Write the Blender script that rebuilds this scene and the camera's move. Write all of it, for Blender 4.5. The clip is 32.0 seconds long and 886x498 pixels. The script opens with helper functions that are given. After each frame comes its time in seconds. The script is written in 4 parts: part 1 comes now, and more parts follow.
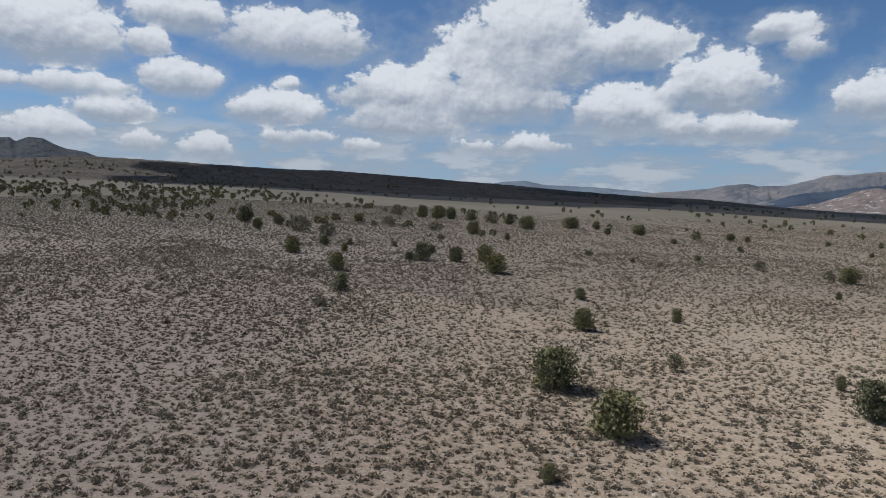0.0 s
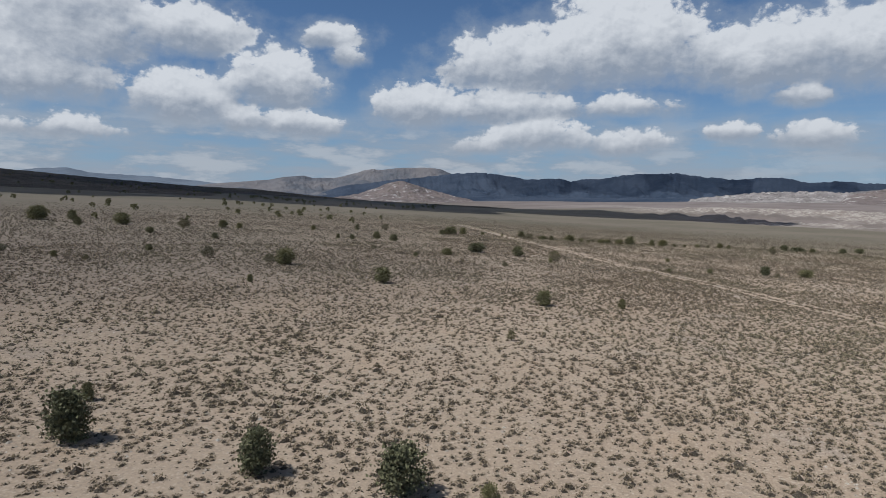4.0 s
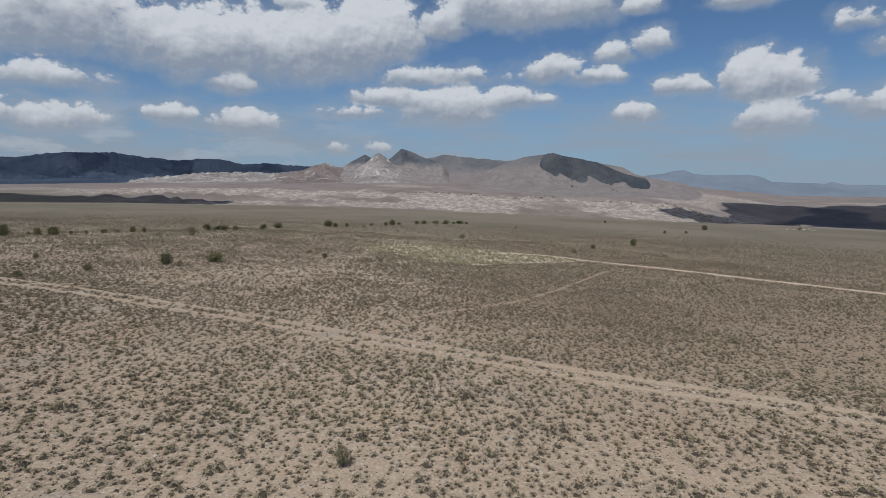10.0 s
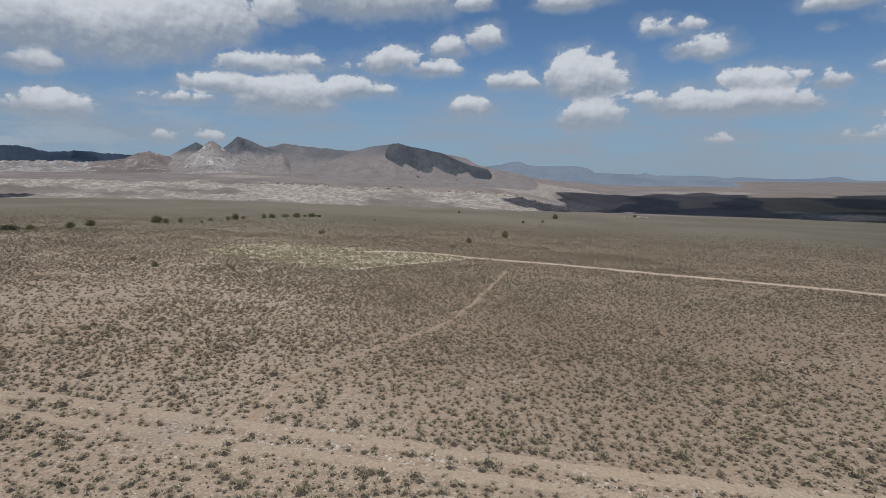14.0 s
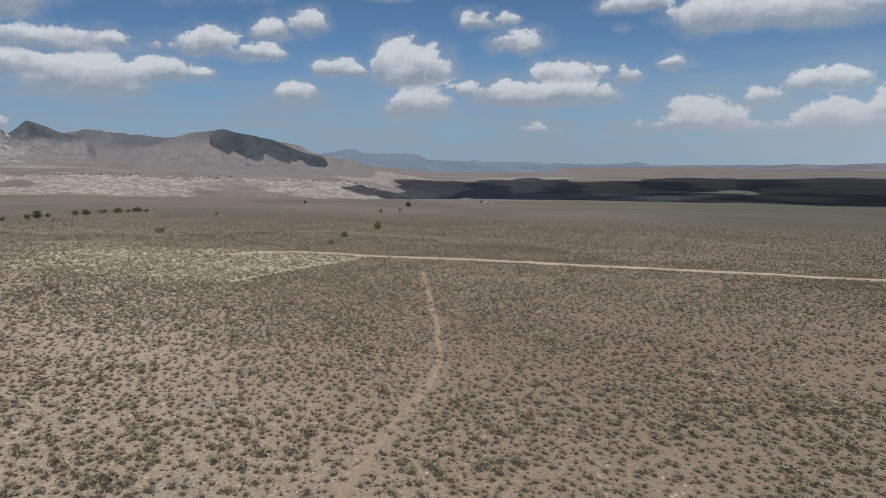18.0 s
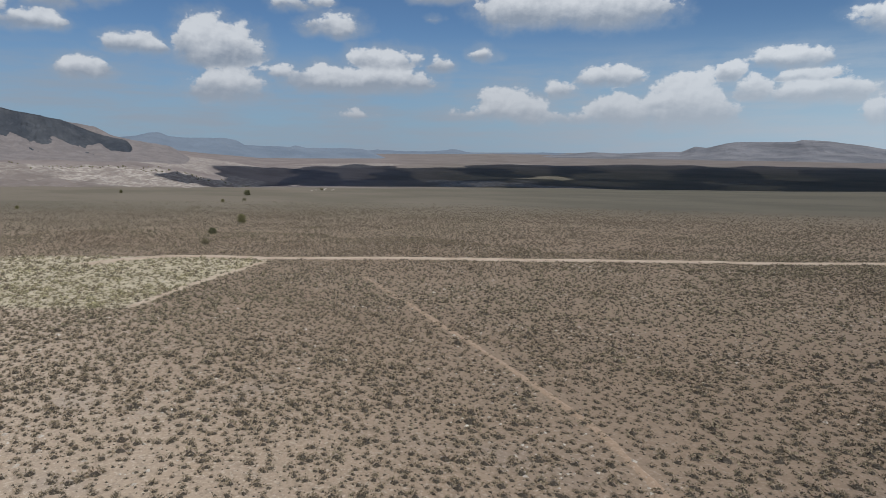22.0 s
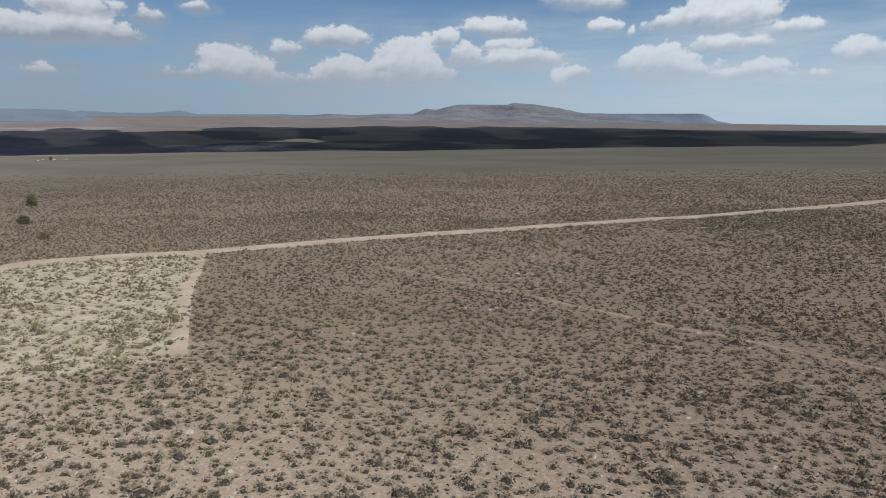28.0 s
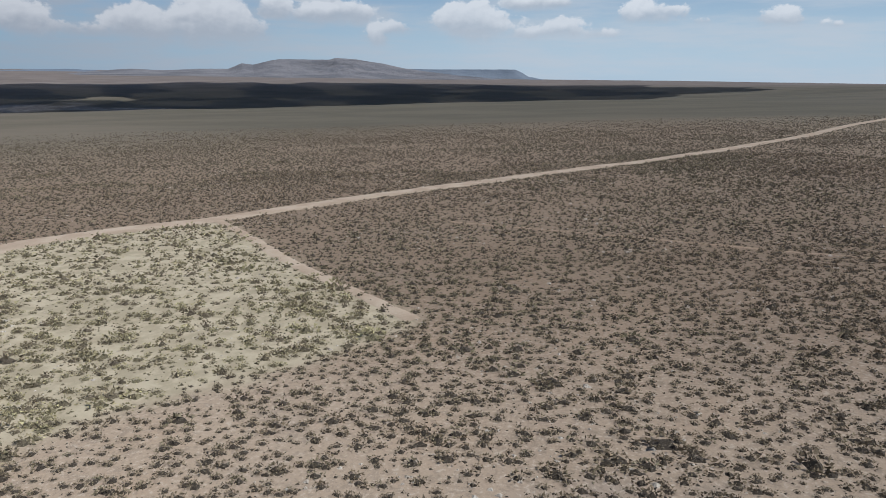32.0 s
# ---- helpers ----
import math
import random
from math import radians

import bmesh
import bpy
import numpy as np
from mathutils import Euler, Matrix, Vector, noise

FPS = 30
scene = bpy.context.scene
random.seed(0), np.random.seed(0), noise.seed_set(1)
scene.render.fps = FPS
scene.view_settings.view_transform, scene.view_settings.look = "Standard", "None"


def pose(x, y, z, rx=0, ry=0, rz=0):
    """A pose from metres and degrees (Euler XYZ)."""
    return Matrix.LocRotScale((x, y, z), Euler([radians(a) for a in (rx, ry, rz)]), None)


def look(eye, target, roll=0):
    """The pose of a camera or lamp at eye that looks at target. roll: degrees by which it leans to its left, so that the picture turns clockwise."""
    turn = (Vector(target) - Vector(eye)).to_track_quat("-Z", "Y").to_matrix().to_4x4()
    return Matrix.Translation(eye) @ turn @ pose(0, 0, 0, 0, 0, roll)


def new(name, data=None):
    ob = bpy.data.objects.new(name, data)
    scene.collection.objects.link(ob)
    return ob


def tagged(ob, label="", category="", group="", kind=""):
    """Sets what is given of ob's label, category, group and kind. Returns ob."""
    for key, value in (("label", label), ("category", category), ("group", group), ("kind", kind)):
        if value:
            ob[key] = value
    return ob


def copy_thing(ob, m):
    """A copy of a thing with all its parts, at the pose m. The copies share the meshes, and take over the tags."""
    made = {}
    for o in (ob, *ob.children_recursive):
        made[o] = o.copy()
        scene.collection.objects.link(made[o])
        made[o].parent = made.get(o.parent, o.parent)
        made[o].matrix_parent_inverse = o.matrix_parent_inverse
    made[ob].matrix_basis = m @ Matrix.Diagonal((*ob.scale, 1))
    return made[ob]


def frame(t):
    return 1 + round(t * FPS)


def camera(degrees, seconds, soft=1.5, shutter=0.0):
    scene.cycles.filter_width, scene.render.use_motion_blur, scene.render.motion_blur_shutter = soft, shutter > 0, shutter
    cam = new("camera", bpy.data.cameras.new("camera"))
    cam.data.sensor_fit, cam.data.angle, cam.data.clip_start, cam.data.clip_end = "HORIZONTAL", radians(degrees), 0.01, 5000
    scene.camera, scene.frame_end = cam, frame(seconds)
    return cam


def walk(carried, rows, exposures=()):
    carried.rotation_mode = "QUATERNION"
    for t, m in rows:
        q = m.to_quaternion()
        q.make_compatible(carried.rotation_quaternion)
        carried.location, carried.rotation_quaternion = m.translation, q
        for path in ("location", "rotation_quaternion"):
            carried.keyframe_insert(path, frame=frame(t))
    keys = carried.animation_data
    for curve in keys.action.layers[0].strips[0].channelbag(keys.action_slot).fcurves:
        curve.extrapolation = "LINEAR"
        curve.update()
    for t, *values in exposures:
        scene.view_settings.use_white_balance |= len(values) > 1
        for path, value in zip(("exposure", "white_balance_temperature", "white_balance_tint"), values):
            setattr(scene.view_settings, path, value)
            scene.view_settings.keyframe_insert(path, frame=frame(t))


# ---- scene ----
from mathutils.bvhtree import BVHTree

cam = camera(70.8, 32.0, soft=0.8)
PATH = [
    (0, (0.22, -0.613, 12.341), (0.221, 1.382, 12.207), 1.1),
    (0.5, (2.908, -0.34, 12.252), (3.08, 1.648, 12.119), 1.1),
    (1, (5.629, 0.025, 12.177), (5.964, 1.993, 12.042), 1.0),
    (1.5, (8.285, 0.413, 12.067), (8.787, 2.344, 11.932), 1.0),
    (2, (10.957, 0.748, 11.973), (11.622, 2.629, 11.837), 0.9),
    (2.5, (13.658, 1.11, 11.904), (14.482, 2.927, 11.766), 0.8),
    (3, (16.36, 1.445, 11.802), (17.329, 3.189, 11.661), 0.9),
    (3.5, (19.116, 1.873, 11.662), (20.221, 3.535, 11.52), 0.8),
    (5.5, (31.087, 3.928, 10.748), (32.642, 5.177, 10.601), 0.3),
    (6, (33.87, 4.41, 10.624), (35.52, 5.531, 10.475), 0.2),
    (6.5, (36.431, 4.944, 10.593), (38.172, 5.917, 10.439), 0.2),
    (7, (39.176, 5.538, 10.497), (40.995, 6.354, 10.339), 0.1),
    (7.5, (41.862, 6.091, 10.375), (43.746, 6.742, 10.214), 0.0),
    (8, (44.522, 6.726, 10.305), (46.454, 7.213, 10.136), -0.1),
    (8.5, (47.34, 7.349, 10.194), (49.298, 7.716, 10.012), -0.2),
    (9, (50.194, 8.086, 10.096), (52.165, 8.366, 9.907), -0.2),
    (9.5, (52.971, 8.714, 10.034), (54.95, 8.925, 9.84), -0.4),
    (10, (55.853, 9.494, 9.922), (57.838, 9.64, 9.725), -0.3),
    (10.5, (58.713, 10.325, 9.876), (60.702, 10.404, 9.673), -0.2),
    (11, (61.503, 10.922, 9.758), (63.492, 10.94, 9.554), -0.4),
    (12, (67.101, 12.444, 9.582), (69.086, 12.331, 9.365), -0.3),
    (13, (72.64, 14.064, 9.5), (74.615, 13.836, 9.277), -0.4),
    (14, (78.093, 15.719, 9.336), (80.049, 15.369, 9.107), -0.3),
    (14.5, (80.836, 16.586, 9.221), (82.778, 16.167, 8.988), -0.5),
    (16.5, (92.401, 19.562, 8.673), (94.264, 18.88, 8.42), -0.6),
    (17, (95.147, 20.204, 8.639), (96.986, 19.463, 8.38), -0.9),
    (17.5, (97.836, 20.948, 8.564), (99.653, 20.153, 8.301), -0.7),
    (18, (100.578, 21.63, 8.518), (102.368, 20.779, 8.246), -0.8),
    (18.5, (103.266, 22.371, 8.473), (105.023, 21.457, 8.196), -0.7),
    (19, (105.958, 23.233, 8.359), (107.679, 22.253, 8.08), -0.4),
    (19.5, (108.541, 24.016, 8.325), (110.227, 22.978, 8.043), -0.4),
    (20, (111.21, 24.886, 8.401), (112.856, 23.786, 8.113), -0.4),
    (20.5, (113.852, 25.752, 8.347), (115.454, 24.592, 8.049), -0.3),
    (21, (116.552, 26.495, 8.342), (118.113, 25.283, 8.036), -0.3),
    (21.5, (119.315, 27.372, 8.384), (120.829, 26.104, 8.068), -0.2),
    (22, (122.029, 28.042, 8.223), (123.501, 26.725, 7.903), -0.3),
    (22.5, (124.696, 28.774, 8.178), (126.121, 27.409, 7.85), -0.5),
    (23, (127.385, 29.567, 8.136), (128.763, 28.157, 7.8), -0.4),
    (23.5, (130.03, 30.441, 8.098), (131.359, 28.986, 7.759), -0.8),
    (24, (132.671, 31.213, 8.11), (133.947, 29.714, 7.758), -0.5),
    (24.5, (135.733, 31.692, 7.955), (136.957, 30.152, 7.593), -0.2),
    (26.5, (146.679, 34.414, 7.941), (147.663, 32.721, 7.537), -0.1),
    (27, (149.466, 35.174, 7.879), (150.384, 33.445, 7.465), -0.0),
    (27.5, (152.175, 35.844, 7.757), (153.035, 34.089, 7.331), -0.1),
    (28, (154.927, 36.593, 7.691), (155.728, 34.814, 7.252), -0.1),
    (28.5, (157.62, 37.396, 7.637), (158.359, 35.593, 7.185), 0.1),
    (29, (160.314, 38.136, 7.559), (160.991, 36.313, 7.093), 0.1),
    (29.5, (162.98, 38.81, 7.459), (163.596, 36.969, 6.98), 0.1),
    (30, (165.685, 39.509, 7.375), (166.229, 37.65, 6.879), 0.1),
    (30.5, (168.394, 40.269, 7.293), (168.868, 38.395, 6.782), 0.2),
    (31, (171.156, 41.009, 7.224), (171.561, 39.123, 6.695), 0.2),
    (31.5, (173.826, 41.688, 7.116), (174.165, 39.795, 6.566), 0.2),
    (32, (176.536, 42.44, 7.037), (176.806, 40.542, 6.469), 0.2),
]
walk(cam, [(t, look(eye, target, roll)) for t, eye, target, roll in PATH],
     exposures=((0, 0.18, 6020, 8), (5, 0.03, 6050, 8), (12, -0.05, 6050, 8), (24, -0.03, 6050, 8), (32, 0.02, 5950, 9)))

# ---- light: high western sun under a sky with scattered cumulus ----
SUN_AZ, SUN_EL = 286.0, 57.0          # degrees clockwise from +y, and above the horizon
sun = new("sun", bpy.data.lights.new("sun", "SUN"))
sun.data.energy, sun.data.angle, sun.data.color = 4.4, radians(0.55), (1.0, 0.95, 0.885)
to_sun = Vector((math.sin(radians(SUN_AZ)) * math.cos(radians(SUN_EL)),
                 math.cos(radians(SUN_AZ)) * math.cos(radians(SUN_EL)), math.sin(radians(SUN_EL))))
sun.rotation_euler = to_sun.to_track_quat("Z", "Y").to_euler()

world = bpy.data.worlds.new("sky")
world.use_nodes = True
scene.world = world


class Nodes:
    """Short hand for wiring a node tree."""

    def __init__(self, tree):
        self.tree = tree
        tree.nodes.clear()

    def add(self, kind, values=None, **settings):
        n = self.tree.nodes.new(kind)
        for key, value in settings.items():
            setattr(n, key, value)
        for key, value in (values or {}).items():
            if isinstance(value, bpy.types.NodeSocket):
                self.tree.links.new(value, n.inputs[key])
            else:
                n.inputs[key].default_value = value
        return n

    def math(self, op, a, b=0.0, c=None, clamp=False):
        v = {0: a, 1: b}
        if c is not None:
            v[2] = c
        return self.add("ShaderNodeMath", v, operation=op, use_clamp=clamp).outputs[0]

    def vec(self, op, a, b=(0, 0, 0), c=None):
        v = {0: a, 1: b}
        if c is not None:
            v[2] = c
        n = self.add("ShaderNodeVectorMath", v, operation=op)
        return n.outputs["Value"] if op in ("LENGTH", "DOT_PRODUCT") else n.outputs["Vector"]

    def ramp(self, x, low, high, a=0.0, b=1.0):
        return self.add("ShaderNodeMapRange", {0: x, 1: low, 2: high, 3: a, 4: b}, interpolation_type="SMOOTHSTEP").outputs[0]

    def noise(self, vector, scale, detail=4.0, rough=0.55, lac=2.0):
        return self.add("ShaderNodeTexNoise", {"Vector": vector, "Scale": scale, "Detail": detail, "Roughness": rough, "Lacunarity": lac}).outputs[0]

    def mix(self, f, a, b, blend="MIX"):
        n = self.add("ShaderNodeMix", data_type="RGBA", blend_type=blend)
        for i, value in ((0, f), (6, a), (7, b)):
            if isinstance(value, bpy.types.NodeSocket):
                self.tree.links.new(value, n.inputs[i])
            else:
                n.inputs[i].default_value = value if i == 0 else (*value, 1.0)
        return n.outputs[2]


def build_sky():
    n = Nodes(world.node_tree)
    way = n.add("ShaderNodeTexCoord").outputs["Generated"]
    sky = n.add("ShaderNodeTexSky", sky_type="NISHITA", sun_disc=False, sun_elevation=radians(SUN_EL), sun_rotation=radians(SUN_AZ),
                altitude=1600.0, air_density=1.0, dust_density=0.4, ozone_density=0.6).outputs[0]
    sky = n.mix(1.0, sky, (0.86, 1.03, 1.20), "MULTIPLY")
    # azimuth counted from 86 degrees, and elevation
    turned = n.add("ShaderNodeVectorRotate", {"Vector": way, "Angle": radians(86.0)}, rotation_type="Z_AXIS").outputs[0]
    part_of = n.add("ShaderNodeSeparateXYZ", {0: turned}).outputs
    az = n.math("MULTIPLY", n.math("ARCTAN2", part_of[0], part_of[1]), 57.2958)
    el = n.math("MULTIPLY", n.math("ARCSINE", part_of[2]), 57.2958)
    at = n.add("ShaderNodeCombineXYZ", {0: az, 1: el}).outputs[0]
    stretched = n.vec("MULTIPLY", at, (1.0, 1.3, 1.0))

    def puffs(v):
        """Cauliflower swellings: high in the middle of each puff."""
        bent = n.vec("MULTIPLY_ADD", n.add("ShaderNodeTexNoise", {"Vector": v, "Scale": 0.9, "Detail": 3.0}).outputs["Color"], (1.3, 1.3, 0.0), v)
        cell = n.add("ShaderNodeTexVoronoi", {"Vector": bent, "Scale": 0.46, "Detail": 2.6, "Roughness": 0.5, "Lacunarity": 2.2}, feature="F1", voronoi_dimensions="2D", normalize=True)
        return n.math("SUBTRACT", 0.42, cell.outputs["Distance"])

    puff, puff_lit = puffs(stretched), puffs(n.vec("ADD", stretched, (-0.22, 0.42, 0.0)))
    lumps = n.math("SUBTRACT", n.noise(stretched, 0.38, 6.0, 0.58), 0.5)
    fine = n.math("SUBTRACT", n.noise(stretched, 1.6, 5.0, 0.62), 0.5)
    drift = n.add("ShaderNodeTexNoise", {"Vector": at, "Scale": 0.35, "Detail": 3.0}).outputs["Color"]
    moved = n.vec("MULTIPLY_ADD", n.vec("SUBTRACT", drift, (0.5, 0.5, 0.5)), (2.6, 0.9, 0.0), at)
    one = bpy.data.node_groups.new("cumulus", "ShaderNodeTree")
    for name, kind in (("At", "Vector"), ("Size", "Vector"), ("Place", "Vector"), ("Reach", "Float"), ("Thin", "Float"), ("Near", "Float"), ("Heap", "Vector")):
        one.interface.new_socket(name, in_out="INPUT", socket_type="NodeSocket" + kind)
    for name, kind in (("Near", "Float"), ("Heap", "Vector")):
        one.interface.new_socket(name, in_out="OUTPUT", socket_type="NodeSocket" + kind)
    g = Nodes(one)
    given = g.add("NodeGroupInput").outputs
    v = g.vec("MULTIPLY_ADD", given["At"], given["Size"], given["Place"])
    off = g.vec("LENGTH", g.vec("MAXIMUM", v, g.vec("MULTIPLY", v, (-1.0, -1.75, 0.0))))
    edge = g.math("MINIMUM", given["Near"], g.math("MULTIPLY_ADD", off, given["Reach"], given["Thin"]))
    weight = g.math("MAXIMUM", g.math("SUBTRACT", 1.887, off), 0.0)
    share = g.add("ShaderNodeVectorMath", {0: v, "Scale": g.math("MULTIPLY", weight, weight)}, operation="SCALE").outputs[0]
    g.add("NodeGroupOutput", {"Near": edge, "Heap": g.vec("ADD", given["Heap"], share)})
    near, heap = 9.0, (0.0, 0.0, 0.0)

    def cloud(a, e, wide, high, thin):
        """A flat-based cumulus: azimuth and elevation of its body, half its width, its height above that; thin ones are wisps."""
        nonlocal near, heap
        rel = (a - 86.0 + 180.0) % 360.0 - 180.0
        size = 1.414 * min(1.5, max(0.55, high ** 0.6))
        node = n.tree.nodes.new("ShaderNodeGroup")
        node.node_tree = one
        for key, value in (("Size", (1.0 / wide, 1.0 / high, 0.0)), ("Place", (-rel / wide, -e / high, 1.0)), ("Reach", size), ("Thin", thin - 1.414 * size)):
            node.inputs[key].default_value = value
        n.tree.links.new(moved, node.inputs["At"])
        for key, value in (("Near", near), ("Heap", heap)):
            if isinstance(value, bpy.types.NodeSocket):
                n.tree.links.new(value, node.inputs[key])
            else:
                node.inputs[key].default_value = value
        near, heap = node.outputs["Near"], node.outputs["Heap"]

    # north
    for c in ((327.5, 12.23, 5.5, 3.61, 0), (337.4, 14.91, 3.7, 1.77, 0), (335.0, 12.62, 1.5, 1.43, 0), (346.9, 13.91, 6.0, 2.71, 0), (6.3, 12.86, 7.6, 4.2, 0), (7.7, 15.7, 5.2, 3.33, 0), (16.7, 13.61, 4.7, 2.39, 0), (356.8, 9.47, 5.8, 3.21, 0), (3.8, 9.29, 6.8, 2.66, 0), (356.6, 7.3, 5.6, 1.59, 0), (16.0, 8.13, 4.3, 2.68, 0), (23.1, 9.82, 3.7, 3.24, 0), (20.4, 6.84, 1.7, 1.26, 0), (25.0, 6.61, 3.4, 1.31, 0), (345.2, 7.94, 3.9, 1.9, 0), (346.1, 10.24, 1.1, 0.61, 0), (337.1, 9.99, 3.0, 1.84, 0), (332.4, 7.08, 3.3, 1.27, 0)):
        cloud(*c)
    # north
    for c in ((327.8, 5.32, 3.0, 1.5, 0), (329.4, 8.81, 5.3, 1.24, 0.3), (27.7, 14.09, 3.4, 1.49, 0.3), (29.3, 12.8, 1.1, 1.25, 0.3), (334.3, 4.65, 2.5, 1.55, 0.3), (339.2, 4.36, 2.8, 1.88, 0.3), (346.8, 5.85, 3.2, 1.19, 0.3), (352.5, 5.16, 2.5, 1.12, 0.3), (6.0, 5.41, 5.3, 1.35, 0.3)):
        cloud(*c)
    # north-east
    for c in ((45.3, 11.81, 7.2, 3.38, 0), (53.1, 13.02, 7.1, 4.69, 0), (65.3, 11.44, 6.7, 3.4, 0), (73.9, 11.59, 7.3, 3.84, 0), (79.5, 12.92, 4.4, 3.76, 0), (36.0, 8.35, 4.1, 2.49, 0), (43.9, 8.45, 7.1, 1.79, 0), (46.5, 5.99, 5.0, 1.68, 0), (54.4, 5.26, 3.5, 1.29, 0), (23.5, 10.16, 4.0, 2.9, 0), (25.1, 6.96, 2.9, 1.15, 0), (67.4, 8.68, 1.7, 1.08, 0), (68.6, 5.45, 2.8, 1.38, 0), (62.8, 6.07, 1.6, 0.96, 0), (81.1, 7.91, 3.1, 1.12, 0), (86.6, 6.87, 4.0, 2.19, 0), (85.8, 13.91, 1.9, 1.48, 0), (27.9, 14.26, 3.3, 1.03, 0.3)):
        cloud(*c)
    # north-east
    for c in ((29.5, 12.68, 1.5, 1.17, 0.3), (72.5, 15.71, 1.9, 1.04, 0.3), (41.5, 5.15, 2.9, 1.25, 0.3), (76.2, 3.41, 1.2, 0.92, 0.3), (83.2, 9.59, 3.2, 1.22, 0.3), (88.4, 9.88, 2.3, 0.74, 0.3), (77.9, 6.66, 2.6, 0.74, 0.3), (21.6, 6.81, 0.9, 1.32, 0.3), (54.0, 8.5, 5.1, 1.26, 0.3)):
        cloud(*c)
    # east
    for c in ((93.5, 15.28, 7.4, 2.68, 0), (95.3, 9.99, 2.5, 1.23, 0), (99.2, 9.33, 1.9, 0.8, 0), (106.4, 8.18, 1.9, 0.88, 0), (102.7, 6.27, 1.9, 1.04, 0), (91.7, 7.56, 2.6, 1.15, 0), (112.9, 8.1, 3.2, 2.41, 0), (113.5, 4.94, 3.0, 1.77, 0), (103.0, 14.79, 1.2, 0.68, 0), (101.0, 11.14, 1.7, 1.27, 0.3), (103.8, 11.76, 1.9, 1.46, 0.3), (95.2, 7.53, 0.9, 0.68, 0.3), (86.3, 9.61, 5.0, 1.05, 0.3), (121.5, 5.82, 3.3, 1.27, 0), (126.5, 7.33, 2.7, 1.12, 0), (126.5, 5.68, 3.8, 1.33, 0), (131.4, 7.1, 1.1, 0.7, 0), (103.2, 14.99, 1.4, 0.86, 0)):
        cloud(*c)
    # east
    for c in ((111.4, 14.85, 2.9, 1.13, 0), (120.7, 10.47, 1.3, 0.88, 0.3), (122.8, 9.78, 1.4, 0.7, 0.3), (121.1, 12.21, 1.2, 0.67, 0.3), (76.5, 3.53, 1.3, 0.94, 0.3), (79.9, 3.43, 1.4, 0.66, 0.3), (117.7, 6.37, 2.3, 0.9, 0.3)):
        cloud(*c)
    # south-east
    for c in ((132.8, 12.86, 2.4, 0.97, 0), (139.3, 11.42, 4.0, 2.17, 0), (146.5, 11.16, 4.6, 2.22, 0), (135.5, 7.96, 0.9, 0.63, 0), (146.5, 5.8, 2.7, 1.04, 0), (142.3, 4.9, 1.1, 0.78, 0), (137.5, 3.45, 2.8, 1.73, 0), (139.6, 2.71, 2.0, 1.17, 0), (147.3, 2.97, 2.6, 1.58, 0), (152.4, 3.2, 3.2, 2.67, 0), (122.3, 10.23, 2.6, 1.34, 0.3), (119.0, 11.97, 1.8, 0.99, 0.3), (137.1, 3.02, 4.6, 0.68, 0.3), (124.4, 2.85, 2.0, 0.54, 0.3), (131.2, 10.93, 0.5, 0.35, 0.3)):
        cloud(*c)
    # south-south-east
    for c in ((147.6, 3.02, 2.3, 1.53, 0), (153.9, 3.36, 2.2, 2.59, 0), (156.0, 5.84, 1.1, 0.98, 0), (160.3, 6.67, 2.5, 1.0, 0), (157.7, 4.48, 1.3, 1.13, 0), (162.5, 3.99, 3.2, 1.22, 0), (161.8, 5.4, 2.3, 0.61, 0), (169.6, 6.64, 0.9, 0.78, 0), (171.7, 6.2, 0.4, 0.45, 0), (167.7, 9.15, 3.1, 1.61, 0), (142.9, 2.52, 2.6, 0.85, 0.3), (134.3, 2.91, 2.0, 0.65, 0.3), (150.9, 3.58, 2.1, 0.68, 0.3), (167.4, 2.88, 1.4, 0.82, 0.3), (176.8, 6.63, 3.4, 1.3, 0), (179.3, 7.09, 3.4, 1.89, 0), (183.0, 5.95, 2.6, 0.67, 0), (179.1, 4.96, 2.6, 0.84, 0)):
        cloud(*c)
    # south-south-east
    for c in ((174.1, 3.58, 2.7, 1.45, 0), (182.2, 2.82, 1.9, 0.96, 0), (169.8, 8.58, 1.4, 1.02, 0.3), (177.0, 2.86, 1.2, 0.68, 0.3), (185.5, 2.48, 1.3, 0.7, 0.3)):
        cloud(*c)
    # south
    for c in ((139.7, 2.84, 1.9, 1.54, 0), (147.8, 2.76, 2.5, 1.67, 0), (154.2, 2.63, 2.7, 1.58, 0), (160.7, 3.96, 1.4, 1.06, 0), (164.1, 4.1, 1.8, 0.98, 0), (165.9, 2.37, 0.9, 1.15, 0), (174.6, 3.03, 3.1, 1.67, 0), (182.3, 2.7, 1.9, 0.84, 0), (189.1, 3.95, 2.3, 1.03, 0), (198.9, 3.46, 1.4, 1.02, 0), (180.5, 4.96, 1.8, 0.74, 0), (143.7, 2.45, 2.4, 0.81, 0.3), (168.2, 2.87, 1.1, 0.77, 0.3), (179.5, 2.54, 2.5, 0.79, 0.3), (185.4, 2.4, 1.7, 0.75, 0.3), (193.2, 3.41, 0.8, 0.49, 0.3), (202.5, 3.15, 0.8, 0.41, 0.3)):
        cloud(*c)
    sums = n.add("ShaderNodeSeparateXYZ", {0: heap}).outputs
    rise = n.math("DIVIDE", sums[1], n.math("ADD", sums[2], 0.001))
    crown = n.ramp(rise, -0.45, 0.25)
    bulge = n.math("MULTIPLY", n.math("MULTIPLY_ADD", crown, 0.65, 0.35), puff)
    ragged = n.math("MULTIPLY_ADD", bulge, -1.25, near)
